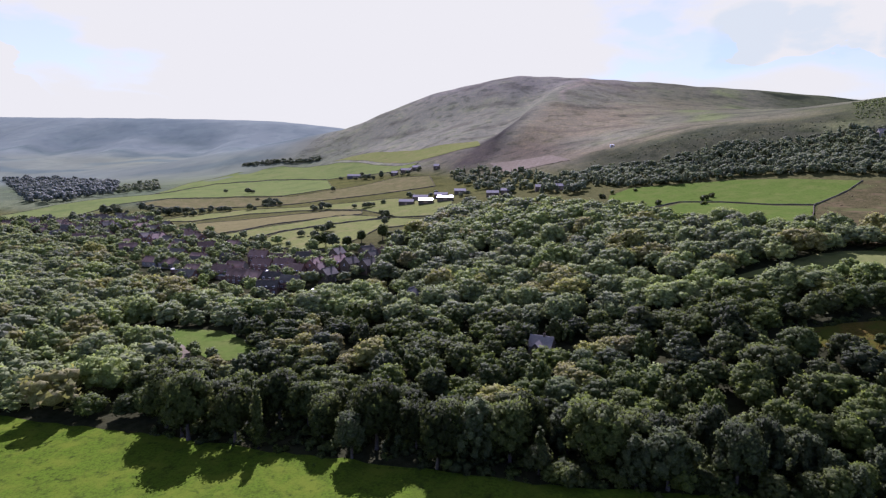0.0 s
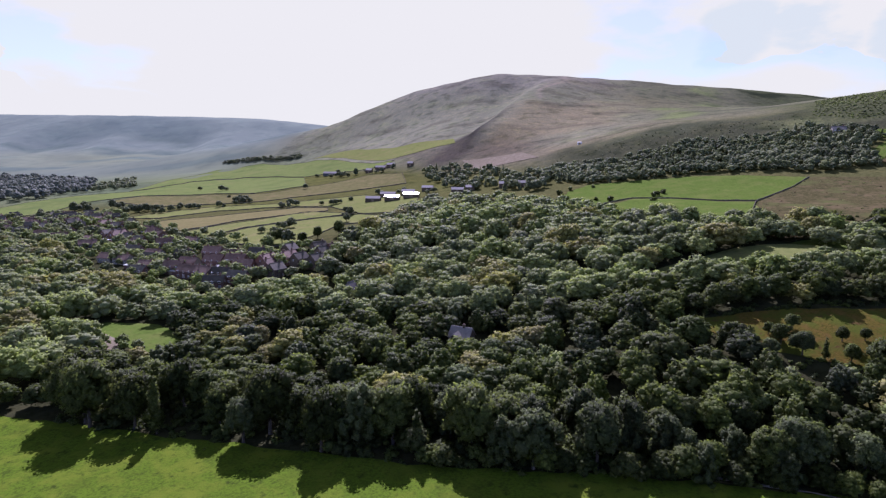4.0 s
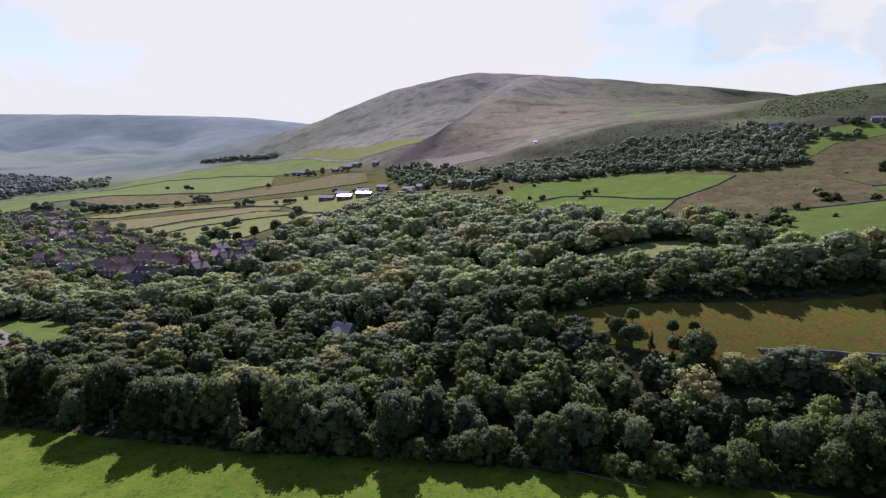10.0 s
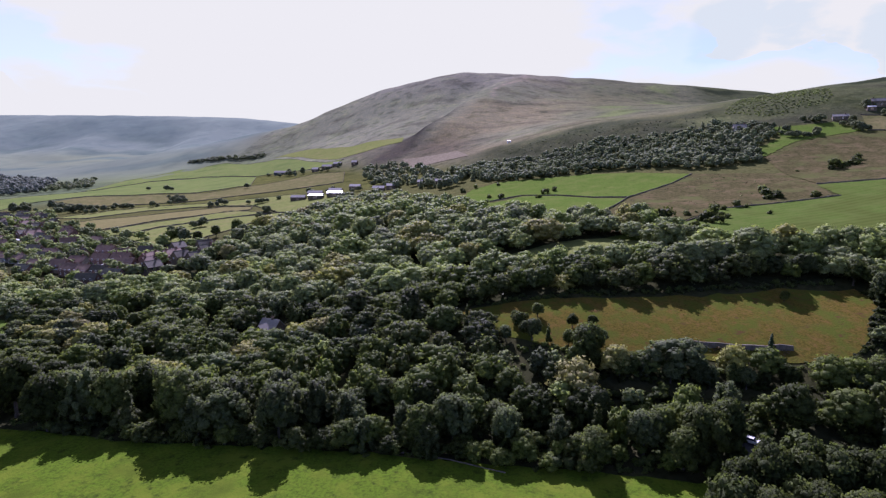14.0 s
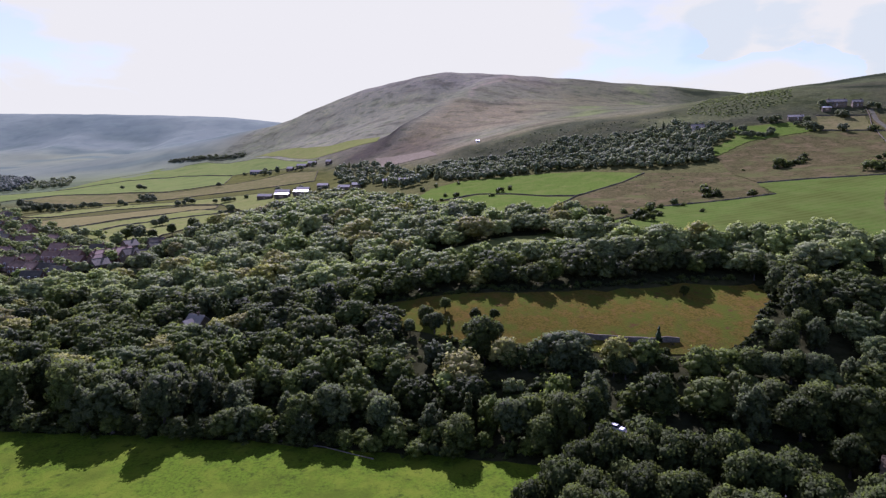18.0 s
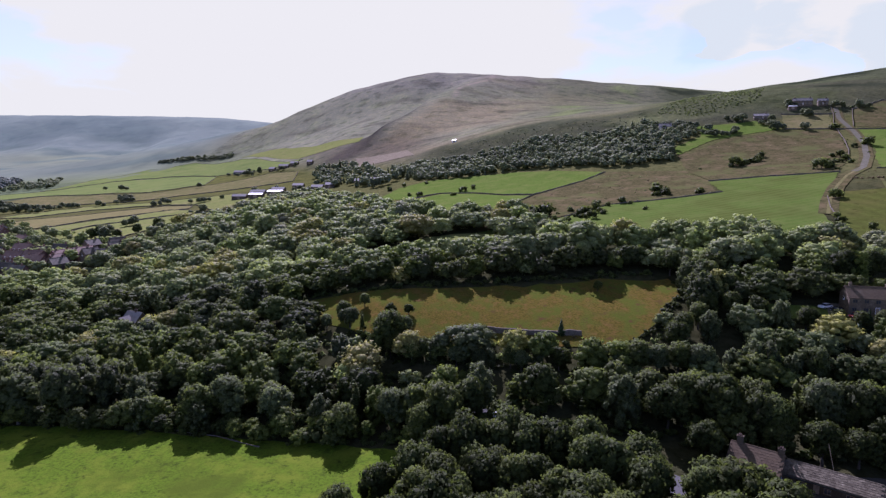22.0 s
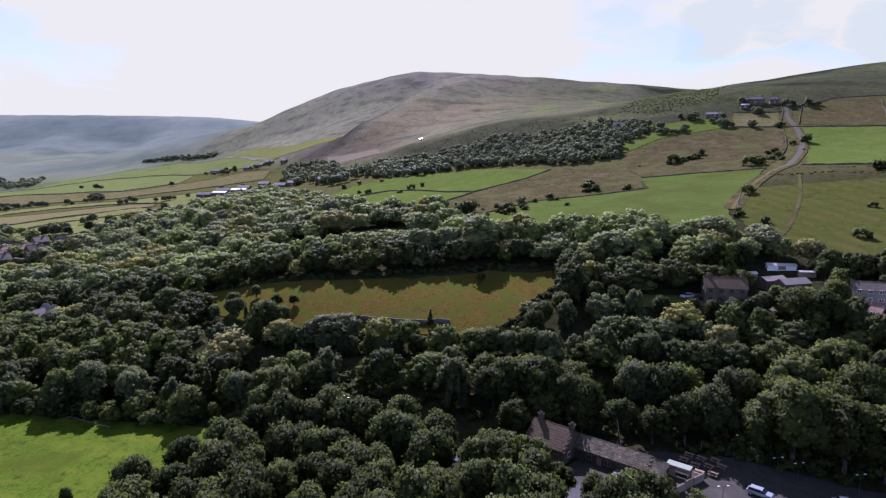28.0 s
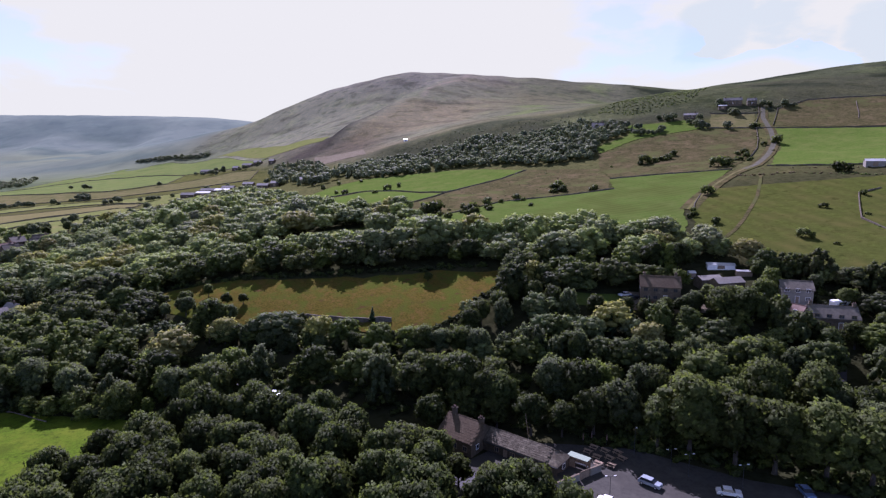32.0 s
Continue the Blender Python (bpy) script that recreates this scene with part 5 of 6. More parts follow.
# ---- walls and hedges ----
def drystone(line, group, label="dark drystone wall between fields", high=1.2, wide=0.6):
    """A wall of rough courses along a line, with an uneven top."""
    pts = []
    for (xa, ya), (xb, yb) in zip(line, line[1:]):
        n = max(1, int(math.hypot(xb - xa, yb - ya) / 3.5))
        pts += [(xa + (xb - xa) * k / n, ya + (yb - ya) * k / n) for k in range(n)]
    pts.append(line[-1])
    p = np.array(pts, float)
    way = np.gradient(p, axis=0)
    way /= np.linalg.norm(way, axis=1)[:, None] + 1e-9
    side = np.stack([-way[:, 1], way[:, 0]], -1)
    z = heights(p[:, 0], p[:, 1])
    tops = high * rng.uniform(0.75, 1.2, len(p))
    ring = []
    for s, up, w in ((1, -0.4, 0.6), (1, 0.6, 0.5), (1, 1.0, 0.3), (-1, 1.0, 0.3), (-1, 0.6, 0.5), (-1, -0.4, 0.6)):
        ring.append(np.c_[p + side * s * wide * w * rng.uniform(0.85, 1.15, (len(p), 1)), z + (tops * up if up > 0 else up)])
    verts = np.stack(ring, 1).reshape(-1, 3)
    faces = [[6 * k + j, 6 * k + (j + 1) % 6, 6 * k + 6 + (j + 1) % 6, 6 * k + 6 + j] for k in range(len(p) - 1) for j in range(6)]
    faces += [list(range(6)), [6 * (len(p) - 1) + j for j in range(5, -1, -1)]]
    return tagged(raw("drystone_wall", verts, faces, WALL_STONE), label, "wall", group, "structure")


for edge in (FIELD_UPPER[5:8] + FIELD_LOWER[4:8], FIELD_UPPER[7:12], FIELD_MOWN[2:6]):
    drystone(edge, "field walls of the slope", high=0.9, wide=0.45)
LANE_WALLS = [[(384, 534), (398, 528), (449, 505), (540, 462)], [(351, 391), (386, 367), (470, 329)], [(387, 532), (377, 494), (368, 466), (352, 428)], [(386, 536), (403, 580), (408, 600)], [(401, 537), (421, 588), (452, 606), (560, 592)], [(330, 387), (294, 392), (257, 390)], [(353, 547), (386, 535)], [(376, 311), (363, 303), (356, 286), (348, 266), (350, 250), (362, 236)], [(289, 236), (295, 222), (302, 210), (310, 205), (326, 197)], [(299, 326), (290, 300), (285, 278)], [(484, 586), (470, 548), (462, 530)], [(364, 592), (403, 582)]]
for edge in LANE_WALLS:
    drystone(edge, "walls beside the hill lane", high=0.95, wide=0.5)
for name, outline, material, label in LEFT_FIELDS[:7]:
    drystone(outline + outline[:1], "walls of the strip fields", high=0.9, wide=0.5)
drystone([(134, 169.4), (144, 170.2), (152, 170.4), (161, 170.6), (172, 172.2)], "meadow bank", "dark stone bank at the foot of the meadow", 1.6, 0.9)
drystone([(46, 121.5), (66, 119.5), (84, 118), (97, 115)], "field edge wall", "low mossy wall at the edge of the trees", 0.5, 0.35)


def line_places(line, gap):
    out = []
    for (xa, ya), (xb, yb) in zip(line, line[1:]):
        n = int(math.hypot(xb - xa, yb - ya) / gap)
        out += [(xa + (xb - xa) * k / n, ya + (yb - ya) * k / n) for k in range(n)]
    p = np.array(out) + rng.normal(0, 0.7, (len(out), 2))
    keep = rng.uniform(0, 1, len(p)) < 0.55
    return p[keep, 0], p[keep, 1]


for k, line in enumerate(([(-290, 432), (-234, 484), (-169, 522)], [(-222, 390), (-197, 452), (-156, 486)], [(-590, 720), (-420, 640), (-290, 640), (-190, 690)], [(-480, 548), (-352, 560), (-250, 530)], [(345, 394), (386, 366), (470, 329)], *LANE_WALLS[:4], *LANE_WALLS[7:10])):
    woodland("hedge", line_places(line, 4.0), ["bush"], "broken hedge of dark bushes along a field edge", low=0.12, high=0.6, category="hedge")


# ---- buildings ----
def gable_roof(length, depth, eave, ridge, over=0.35, thick=0.16):
    """Two roof slopes along x as separate meshes' vertex data: front and back."""
    half = depth / 2 + over
    drop = (ridge - eave) / (depth / 2) * over
    out = []
    for s in (-1, 1):
        bm = bmesh.new()
        a, b = length / 2 + over, -length / 2 - over
        low, high = (s * half, eave - drop), (0.0, ridge)
        vs = [bm.verts.new((x, y, z + dz)) for dz in (0, thick) for x, y, z in ((a, *low), (b, *low), (b, *high), (a, *high))]
        for f in ((0, 1, 2, 3), (7, 6, 5, 4), (0, 4, 5, 1), (1, 5, 6, 2), (2, 6, 7, 3), (3, 7, 4, 0)):
            bm.faces.new([vs[i] for i in f])
        bmesh.ops.recalc_face_normals(bm, faces=bm.faces[:])
        out.append(bm)
    return out


def gable_walls(length, depth, eave, ridge, below=1.2):
    bm = bmesh.new()
    a, h = length / 2, depth / 2
    ends = []
    for x in (-a, a):
        ends.append([bm.verts.new(p) for p in ((x, -h, -below), (x, h, -below), (x, h, eave), (x, 0, ridge), (x, -h, eave))])
    bm.faces.new(ends[0]), bm.faces.new(ends[1][::-1])
    for k in range(5):
        bm.faces.new([ends[0][k], ends[1][k], ends[1][(k + 1) % 5], ends[0][(k + 1) % 5]])
    bmesh.ops.recalc_face_normals(bm, faces=bm.faces[:])
    return bm


def window(parent, x, y, z, w, h, side=-1, axis="x", frame_material=None):
    """A window in a wall: a frame standing a little proud, a pane set in it, a sill."""
    d = 0.06
    if axis == "x":
        bars = boxes((x - w / 2, x + w / 2, y - d, y + d, z + h / 2 - 0.09, z + h / 2), (x - w / 2, x + w / 2, y - d, y + d, z - h / 2, z - h / 2 + 0.09), (x - w / 2, x - w / 2 + 0.09, y - d, y + d, z - h / 2, z + h / 2), (x + w / 2 - 0.09, x + w / 2, y - d, y + d, z - h / 2, z + h / 2), (x - 0.04, x + 0.04, y - d, y + d, z - h / 2, z + h / 2))
        pane = boxes((x - w / 2 + 0.06, x + w / 2 - 0.06, y - 0.02 + side * 0.02, y + 0.02 + side * 0.02, z - h / 2 + 0.06, z + h / 2 - 0.06))
        sill = boxes((x - w / 2 - 0.1, x + w / 2 + 0.1, y + side * 0.14 - 0.08, y + side * 0.14 + 0.08, z - h / 2 - 0.12, z - h / 2))
    else:
        bars = boxes((x - d, x + d, y - w / 2, y + w / 2, z + h / 2 - 0.09, z + h / 2), (x - d, x + d, y - w / 2, y + w / 2, z - h / 2, z - h / 2 + 0.09), (x - d, x + d, y - w / 2, y - w / 2 + 0.09, z - h / 2, z + h / 2), (x - d, x + d, y + w / 2 - 0.09, y + w / 2, z - h / 2, z + h / 2))
        pane = boxes((x - 0.02 + side * 0.02, x + 0.02 + side * 0.02, y - w / 2 + 0.06, y + w / 2 - 0.06, z - h / 2 + 0.06, z + h / 2 - 0.06))
        sill = boxes((x + side * 0.14 - 0.08, x + side * 0.14 + 0.08, y - w / 2 - 0.1, y + w / 2 + 0.1, z - h / 2 - 0.12, z - h / 2))
    win = part("window", bars, frame_material or WHITE, parent)
    part("pane", pane, GLASS, win)
    part("sill", sill, STONE, win)
    return win


def chimney(parent, x, y, base, top, material, wide=0.8, pots=2):
    stack = part("chimney", boxes((x - wide / 2, x + wide / 2, y - 0.35, y + 0.35, base, top), (x - wide / 2 - 0.08, x + wide / 2 + 0.08, y - 0.43, y + 0.43, top - 0.25, top)), material, parent)
    for k in range(pots):
        bm = bmesh.new()
        px = x + (k - (pots - 1) / 2) * 0.38
        tube(bm, (px, y, top), (px, y, top + 0.45), 0.13, 0.1, 8)
        part("chimney_pot", bm, TILE_RED, stack)
    return stack


def house(m, length, depth, eave, ridge, wall_material, roof_material, label, group="", floors=2, chimneys=(0.3,), category="house", bays=3, door=True):
    root = empty("house", m, label, category, group)
    part("wall", gable_walls(length, depth, eave, ridge), wall_material, root)
    for bm in gable_roof(length, depth, eave, ridge):
        part("roof", bm, roof_material, root)
    cap = bmesh.new()
    tube(cap, (-length / 2 - 0.3, 0, ridge + 0.16), (length / 2 + 0.3, 0, ridge + 0.16), 0.13, 0.13, 6)
    part("ridge", cap, roof_material, root)
    for c in chimneys:
        chimney(root, c * length, 0.0, ridge - 1.0, ridge + 1.1, wall_material if wall_material is not RENDER else BRICK)
    for f in range(floors):
        z = 1.35 + f * 2.5
        for k in range(bays):
            x = (k - (bays - 1) / 2) * length / bays
            if f == 0 and door and k == bays // 2:
                leaf = part("door", boxes((x - 0.48, x + 0.48, -depth / 2 - 0.08, -depth / 2 + 0.02, 0.0, 2.05), bevel=0.01), WOOD, root, "dark wooden door")
                part("door_frame", boxes((x - 0.58, x - 0.48, -depth / 2 - 0.1, -depth / 2 + 0.02, 0, 2.15), (x + 0.48, x + 0.58, -depth / 2 - 0.1, -depth / 2 + 0.02, 0, 2.15), (x - 0.58, x + 0.58, -depth / 2 - 0.1, -depth / 2 + 0.02, 2.05, 2.15)), WHITE, leaf)
            else:
                window(root, x, -depth / 2 - 0.03, z, 1.3, 1.15, frame_material=STONE if wall_material is STONE else WHITE)
    for s in (-1, 1):
        window(root, s * (length / 2 + 0.03), 0.4, 1.35 + 2.5 * (floors - 1), 0.9, 1.1, s, "y")
    return root


def placed(x, y, turn=0.0, sink=0.0):
    return pose(x, y, height(x, y) - sink, 0, 0, turn)


VILLAGE_SORTS = [
    house(placed(-252, 308, -8), 12, 7.5, 3.0, 6.0, RENDER, TILE_RED, "pale bungalow with a dull red tiled roof", "village houses", 1),
    house(placed(-232, 309, -5), 11, 7, 3.9, 7.0, BRICK, TILE_GREY, "brick house with a dark grey roof", "village houses"),
    house(placed(-195, 322, 6), 12, 8, 3.9, 7.4, BRICK, TILE_RED, "red brick house with a red tiled roof", "village houses", chimneys=(-0.3, 0.3)),
    house(placed(-123, 302, 70), 9, 7, 4.8, 8.0, STONE, TILE_GREY, "stone cottage with a dark grey roof", "village houses", bays=2),
]
spots_near = [(-214, 318, 1, 0), (-166, 303, 2, 4), (-145, 303, 2, 80), (-134, 308, 2, 78), (-112, 312, 3, 65), (-106, 318, 2, 60), (-216, 279, 1, 0), (-184, 282, 2, -10), (-172, 280, 2, -10), (-160, 279, 1, 0), (-154, 292, 2, 5), (-128, 283, 3, 75), (-153, 262, 1, 20), (-178, 318, 0, 5), (-181, 303, 2, 0), (-199, 303, 0, 3), (-138, 294, 2, 80), (-120, 322, 3, 62), (-240, 322, 0, -4), (-268, 312, 0, -8), (-263, 330, 1, 0), (-140, 322, 3, 75), (-160, 318, 1, 3), (-222, 294, 0, -4), (-200, 290, 2, 0), (-110, 298, 3, 68), (-145, 272, 1, 0)]
for x, y, sort, turn_by in spots_near:
    copy_thing(VILLAGE_SORTS[sort], placed(x, y, turn_by + rng.uniform(-4, 4)))
vx2, vy2 = scatter([(-640, 500), (-480, 540), (-367, 450), (-270, 395), (-235, 372), (-240, 342), (-285, 336), (-400, 372)], 19, keep=0.62)
for x, y in zip(vx2, vy2):
    copy_thing(VILLAGE_SORTS[int(rng.choice([0, 1, 1, 2, 3]))], placed(x, y, rng.choice([-25, -10, 65, 40]) + rng.uniform(-12, 12)))


def shed(m, length, depth, eave, ridge, wall_material, roof_material, label, category="shed", group="", door_wide=2.4):
    root = empty("shed", m, label, category, group)
    part("wall", gable_walls(length, depth, eave, ridge), wall_material, root)
    for bm in gable_roof(length, depth, eave, ridge, 0.2, 0.08):
        part("roof", bm, roof_material, root)
    part("door", boxes((-door_wide / 2, door_wide / 2, -depth / 2 - 0.07, -depth / 2 + 0.02, 0, min(2.2, eave - 0.2)), bevel=0.01), WOOD, root)
    return root


# pale roofs and garages of the village gardens
for x, y, w, turn_by in [(-222, 297, 9, -4), (-208, 288, 11, -5), (-198, 286, 8, -5), (-170, 296, 7, 3), (-236, 296, 8, -6), (-122, 262, 9, 6), (-150, 312, 5, 0), (-330, 376, 9, -20), (-470, 430, 10, -20), (-520, 470, 12, -15), (-440, 405, 8, -25), (-300, 352, 7, -15), (-390, 392, 9, -22)]:
    shed(placed(x, y, turn_by), w, 4, 2.2, 2.6, BRICK, SHEET, "low garage with a pale sheet roof", "garage", "village garages")

# farms
for x, y, w, d, turn_by in [(-144, 543, 14.5, 9, 9), (-126, 550, 15.5, 9, 9)]:
    shed(placed(x, y, turn_by, -1.0), w, d, 3.0, 4.6, STONE, SHEET, "large barn with a shining pale metal roof", "barn", "hill barns", 4)
for x, y, w in [(-166, 548, 15), (-158, 572, 16), (-138, 580, 14), (-120, 592, 12), (-30, 548, 14), (-12, 540, 12), (-78, 548, 12), (-66, 552, 9)]:
    shed(placed(x, y, 8), w, 8, 3.2, 5.4, STONE, SLATE, "long stone farm building with a slate roof", "barn", "hill barns")
for x, y, w in [(-252, 819, 15), (-238, 826, 12), (-359, 874, 22), (-268, 812, 9), (-200, 800, 8)]:
    shed(placed(x, y, 5), w, 9, 3.6, 6.4, STONE if w < 20 else DARK_METAL, SLATE, "grey stone farm building on the far slope", "barn", "far farm buildings")
house(placed(388, 611, -6), 16, 7, 4.2, 6.6, STONE, SLATE, "long stone farmhouse with a slate roof", "hill farm", chimneys=(-0.4, 0.4), bays=5)
house(placed(404, 607, -10), 8, 6, 3.8, 6.0, STONE, SLATE, "stone farm cottage with a slate roof", "hill farm", bays=3)
shed(placed(377, 603, -6), 7, 6, 2.6, 3.8, STONE, SHEET, "small farm shed with a pale roof", "shed", "hill farm")
house(placed(345, 584, -12), 12, 6, 2.6, 4.4, STONE, SLATE, "low stone cottage with a grey roof", "hill farm", 1, bays=4)
house(placed(260, 575, 0), 11, 7, 4.6, 7.2, RENDER, SLATE, "pale cottage half hidden in the plantation", "", chimneys=(0.35,))
shed(placed(38, 692, 0), 4.5, 3, 2.0, 2.6, WHITE, SHEET, "small white hut on the hillside", "hut")
shed(placed(394, 357, -10), 9, 5, 2.8, 4.0, RENDER, SHEET, "pale field shed on the skyline pasture", "shed")

# the stone house, its neighbours and sheds
house(placed(257, 192.5, -4), 12, 7.5, 4.9, 7.6, STONE, STONE_SLATE, "two-storey gritstone house with a stone slate roof", "", chimneys=(-0.4, 0.4), bays=4)
shed(placed(281, 215, -2), 9, 2.6, 1.4, 2.0, WHITE, SHEET, "white greenhouse with a pale roof", "greenhouse")
shed(placed(274, 202, 25), 8, 4.5, 2.4, 3.4, STONE, PALE_SLATE, "workshop with a pale slate roof", "shed", "sheds by the stone house")
shed(placed(279, 199, 25), 10, 5, 2.6, 4.0, STONE, PALE_SLATE, "long workshop with a pale slate roof", "shed", "sheds by the stone house")
shed(placed(287, 209, 0), 5, 1.8, 1.6, 1.9, WOOD, SHEET, "small timber garden shed with a pale roof", "shed", "sheds by the stone house")
shed(placed(270, 208, 10), 2, 2, 1.9, 2.4, WHITE, SHEET, "little pale garden shed", "shed", "sheds by the stone house")
house(placed(296.5, 191, -8), 8.5, 6.5, 4.2, 6.2, RENDER, TILE_GREY, "pale rendered house with a dark tiled roof", "", chimneys=(), bays=3)
house(placed(301, 177, -6), 12, 7, 3.4, 6.0, STONE, TILE_GREY, "stone house with dormer gables", "", chimneys=(-0.45, 0.45), bays=4)
house(placed(292.5, 179, -50), 5.5, 5, 3.0, 5.4, BRICK, TILE_RED, "small brick house with a steep red roof", "", chimneys=(), bays=2)

# garden trees round them
for x, y, size in [(246, 184, 0.5), (251, 181, 0.62), (258, 180, 0.5), (266, 184, 0.7), (271, 189, 0.6), (276, 186, 0.8), (283, 181, 0.75), (287, 174, 0.8), (295, 168, 0.75), (303, 167, 0.7), (312, 170, 0.8), (309, 186, 0.6), (287, 190, 0.6), (289, 197, 0.45), (304, 196, 0.6), (312, 204, 0.6)]:
    tree(x, y, size * rng.uniform(0.9, 1.1), int(rng.choice([0, 1, 3])), "garden trees by the stone house", "leafy garden tree screening a stone house")
woodland("garden_bushes", scatter([(246, 186), (262, 182), (285, 184), (284, 172), (312, 166), (316, 206), (294, 216), (284, 211), (292, 200), (288, 194), (268, 196)], 3.4, [round_hole(257, 192.5, 7, 4.5), round_hole(297, 191, 6, 5), round_hole(301, 177, 8, 5), round_hole(292, 179, 5)], keep=0.75), ["bush"], "dark garden bushes between the houses", LEAF_DARK, low=0.4, high=1.2)

# cottages in the wood
wood_house = house(placed(-4, 197, -12), 8, 6.5, 2.6, 5.6, STONE, PALE_SLATE, "stone cottage with a pale stone roof deep in the wood", "", chimneys=(0.1,), bays=3, floors=1)
bm_walls = gable_walls(4, 4, 2.4, 4.6)
part("front_wing", bm_walls, STONE, wood_house).matrix_local = pose(-0.5, -4.5, 0, 0, 0, 90)
for bm in gable_roof(4, 4, 2.4, 4.6):
    part("wing_roof", bm, PALE_SLATE, wood_house).matrix_local = pose(-0.5, -4.5, 0, 0, 0, 90)
house(placed(-68, 250, 70), 8, 6, 4.2, 7.2, RENDER, SLATE, "pale gabled cottage between tall trees", "", chimneys=(), bays=2)

# ---- the inn ----
INN_Z = 6.9
inn = empty("inn", pose(206, 118, INN_Z, 0, 0, -28), "long gritstone inn with a stone slate roof and two chimneys", "building")


def inn_block(x0, x1, y0, y1, eave, ridge, wall_material, roof_material, hip=0.0):
    """A walled block with a roof along x; hip: how far the far end of the ridge is drawn in."""
    length, depth = x1 - x0, y1 - y0
    shift = pose((x0 + x1) / 2, (y0 + y1) / 2, 0)
    bm = gable_walls(length, depth, eave, ridge)
    if hip:
        top = [v for v in bm.verts if v.co.x > 0 and v.co.z > eave + 0.1][0]
        top.co.x -= hip
    part("wall", bm, wall_material, inn).matrix_local = shift
    for bm in gable_roof(length, depth, eave, ridge, 0.3, 0.18):
        if hip:
            for v in bm.verts:
                if v.co.x > 0 and v.co.z > ridge - 0.05:
                    v.co.x -= hip
        part("roof", bm, roof_material, inn).matrix_local = shift
    if hip:
        bm = bmesh.new()
        a, h = length / 2 + 0.3, depth / 2 + 0.3
        low, high = [(a, -h, eave - 0.1), (a, h, eave - 0.1)], (a - hip - 0.3, 0, ridge)
        vs = [bm.verts.new((x, y, z + dz)) for dz in (0, 0.18) for x, y, z in (*low, high)]
        for f in ((0, 2, 1), (3, 4, 5), (0, 1, 4, 3), (1, 2, 5, 4), (2, 0, 3, 5)):
            bm.faces.new([vs[i] for i in f])
        bmesh.ops.recalc_face_normals(bm, faces=bm.faces[:])
        part("hip_roof", bm, roof_material, inn).matrix_local = shift
    cap = bmesh.new()
    tube(cap, (x0 - 0.2, (y0 + y1) / 2, ridge + 0.2), (x1 - hip + 0.1, (y0 + y1) / 2, ridge + 0.2), 0.14, 0.14, 6)
    part("ridge", cap, roof_material, inn)


inn_block(-6.3, 3.0, -3.7, 5.1, 3.1, 6.2, STONE, STONE_SLATE)
inn_block(3.0, 21.0, 0.8, 6.2, 2.5, 4.3, STONE, INN_SLATE, hip=2.4)
for cx, top in ((-4.9, 7.9), (2.5, 7.5)):
    chimney(inn, cx, 0.7, 4.6, top, STONE, 1.1, 2)
for wx in (6.5, 10.5, 14.0, 17.5):
    window(inn, wx, 0.76, 1.4, 1.2, 1.1, frame_material=WOOD)
for wx in (-4.5, -1.5, 1.3):
    window(inn, wx, -3.74, 1.6, 1.2, 1.2, frame_material=WOOD)
window(inn, 3.04, -1.5, 1.8, 1.0, 1.2, 1, "y")
window(inn, 21.04, 3.5, 1.5, 1.1, 1.1, 1, "y")
leaf = part("door", boxes((8.2, 9.2, 0.7, 0.82, 0, 2.05), bevel=0.01), WOOD, inn, "dark wooden door")
part("gutter", boxes((3.2, 21.2, 0.38, 0.52, 2.25, 2.38)), DARK_METAL, inn)
part("lean_to_roof", boxes((12.5, 18.5, -2.2, 0.7, 0.9, 1.05), bevel=0.02), SLATE, inn, "grey flat lean-to roof")
part("lean_to_wall", boxes((12.7, 18.3, -2.0, 0.7, -0.8, 0.9)), STONE, inn)
bm = bmesh.new()
tube(bm, (11.5, 6.4, 0.5), (9.5, 7.5, 8.0), 0.09, 0.05, 7)
part("aerial_pole", bm, WOOD, inn, "leaning wooden aerial pole")


# stone slates of the two front slopes, as pieces
def slates(x0, x1, y0, y1, z0, z1, across, up, material, seed):
    r = np.random.default_rng(seed)
    meshes = []
    run, climb = (y1 - y0) / up, (z1 - z0) / up
    for _ in range(4):
        bm = bmesh.new()
        w = (x1 - x0) / across
        tip = r.uniform(-0.03, 0.03)
        vs = [bm.verts.new(p) for p in ((0.02, -0.05, 0.0), (w - 0.02, -0.05, tip), (w - 0.02, run * 1.1, climb * 1.1), (0.02, run * 1.1, climb * 1.1))]
        ups = [bm.verts.new(v.co + Vector((0, -0.02, 0.06))) for v in vs]
        bm.faces.new(ups)
        for k in range(4):
            bm.faces.new([vs[k], vs[(k + 1) % 4], ups[(k + 1) % 4], ups[k]])
        me = bpy.data.meshes.new("slate")
        bm.to_mesh(me)
        bm.free()
        me.materials.append(material)
        meshes.append(me)
    for j in range(up):
        for k in range(across):
            piece = new("slate", meshes[int(r.integers(4))])
            piece.parent = inn
            piece.matrix_local = pose(x0 + (k + 0.5 * (j % 2) - 0.25) * (x1 - x0) / across, y0 + j * run, z0 + j * climb + 0.19)


slates(-6.4, 2.9, -3.9, 0.55, 2.98, 6.1, 12, 9, STONE_SLATE, 3)
slates(3.3, 18.6, 0.6, 3.4, 2.42, 4.26, 18, 7, INN_SLATE, 4)

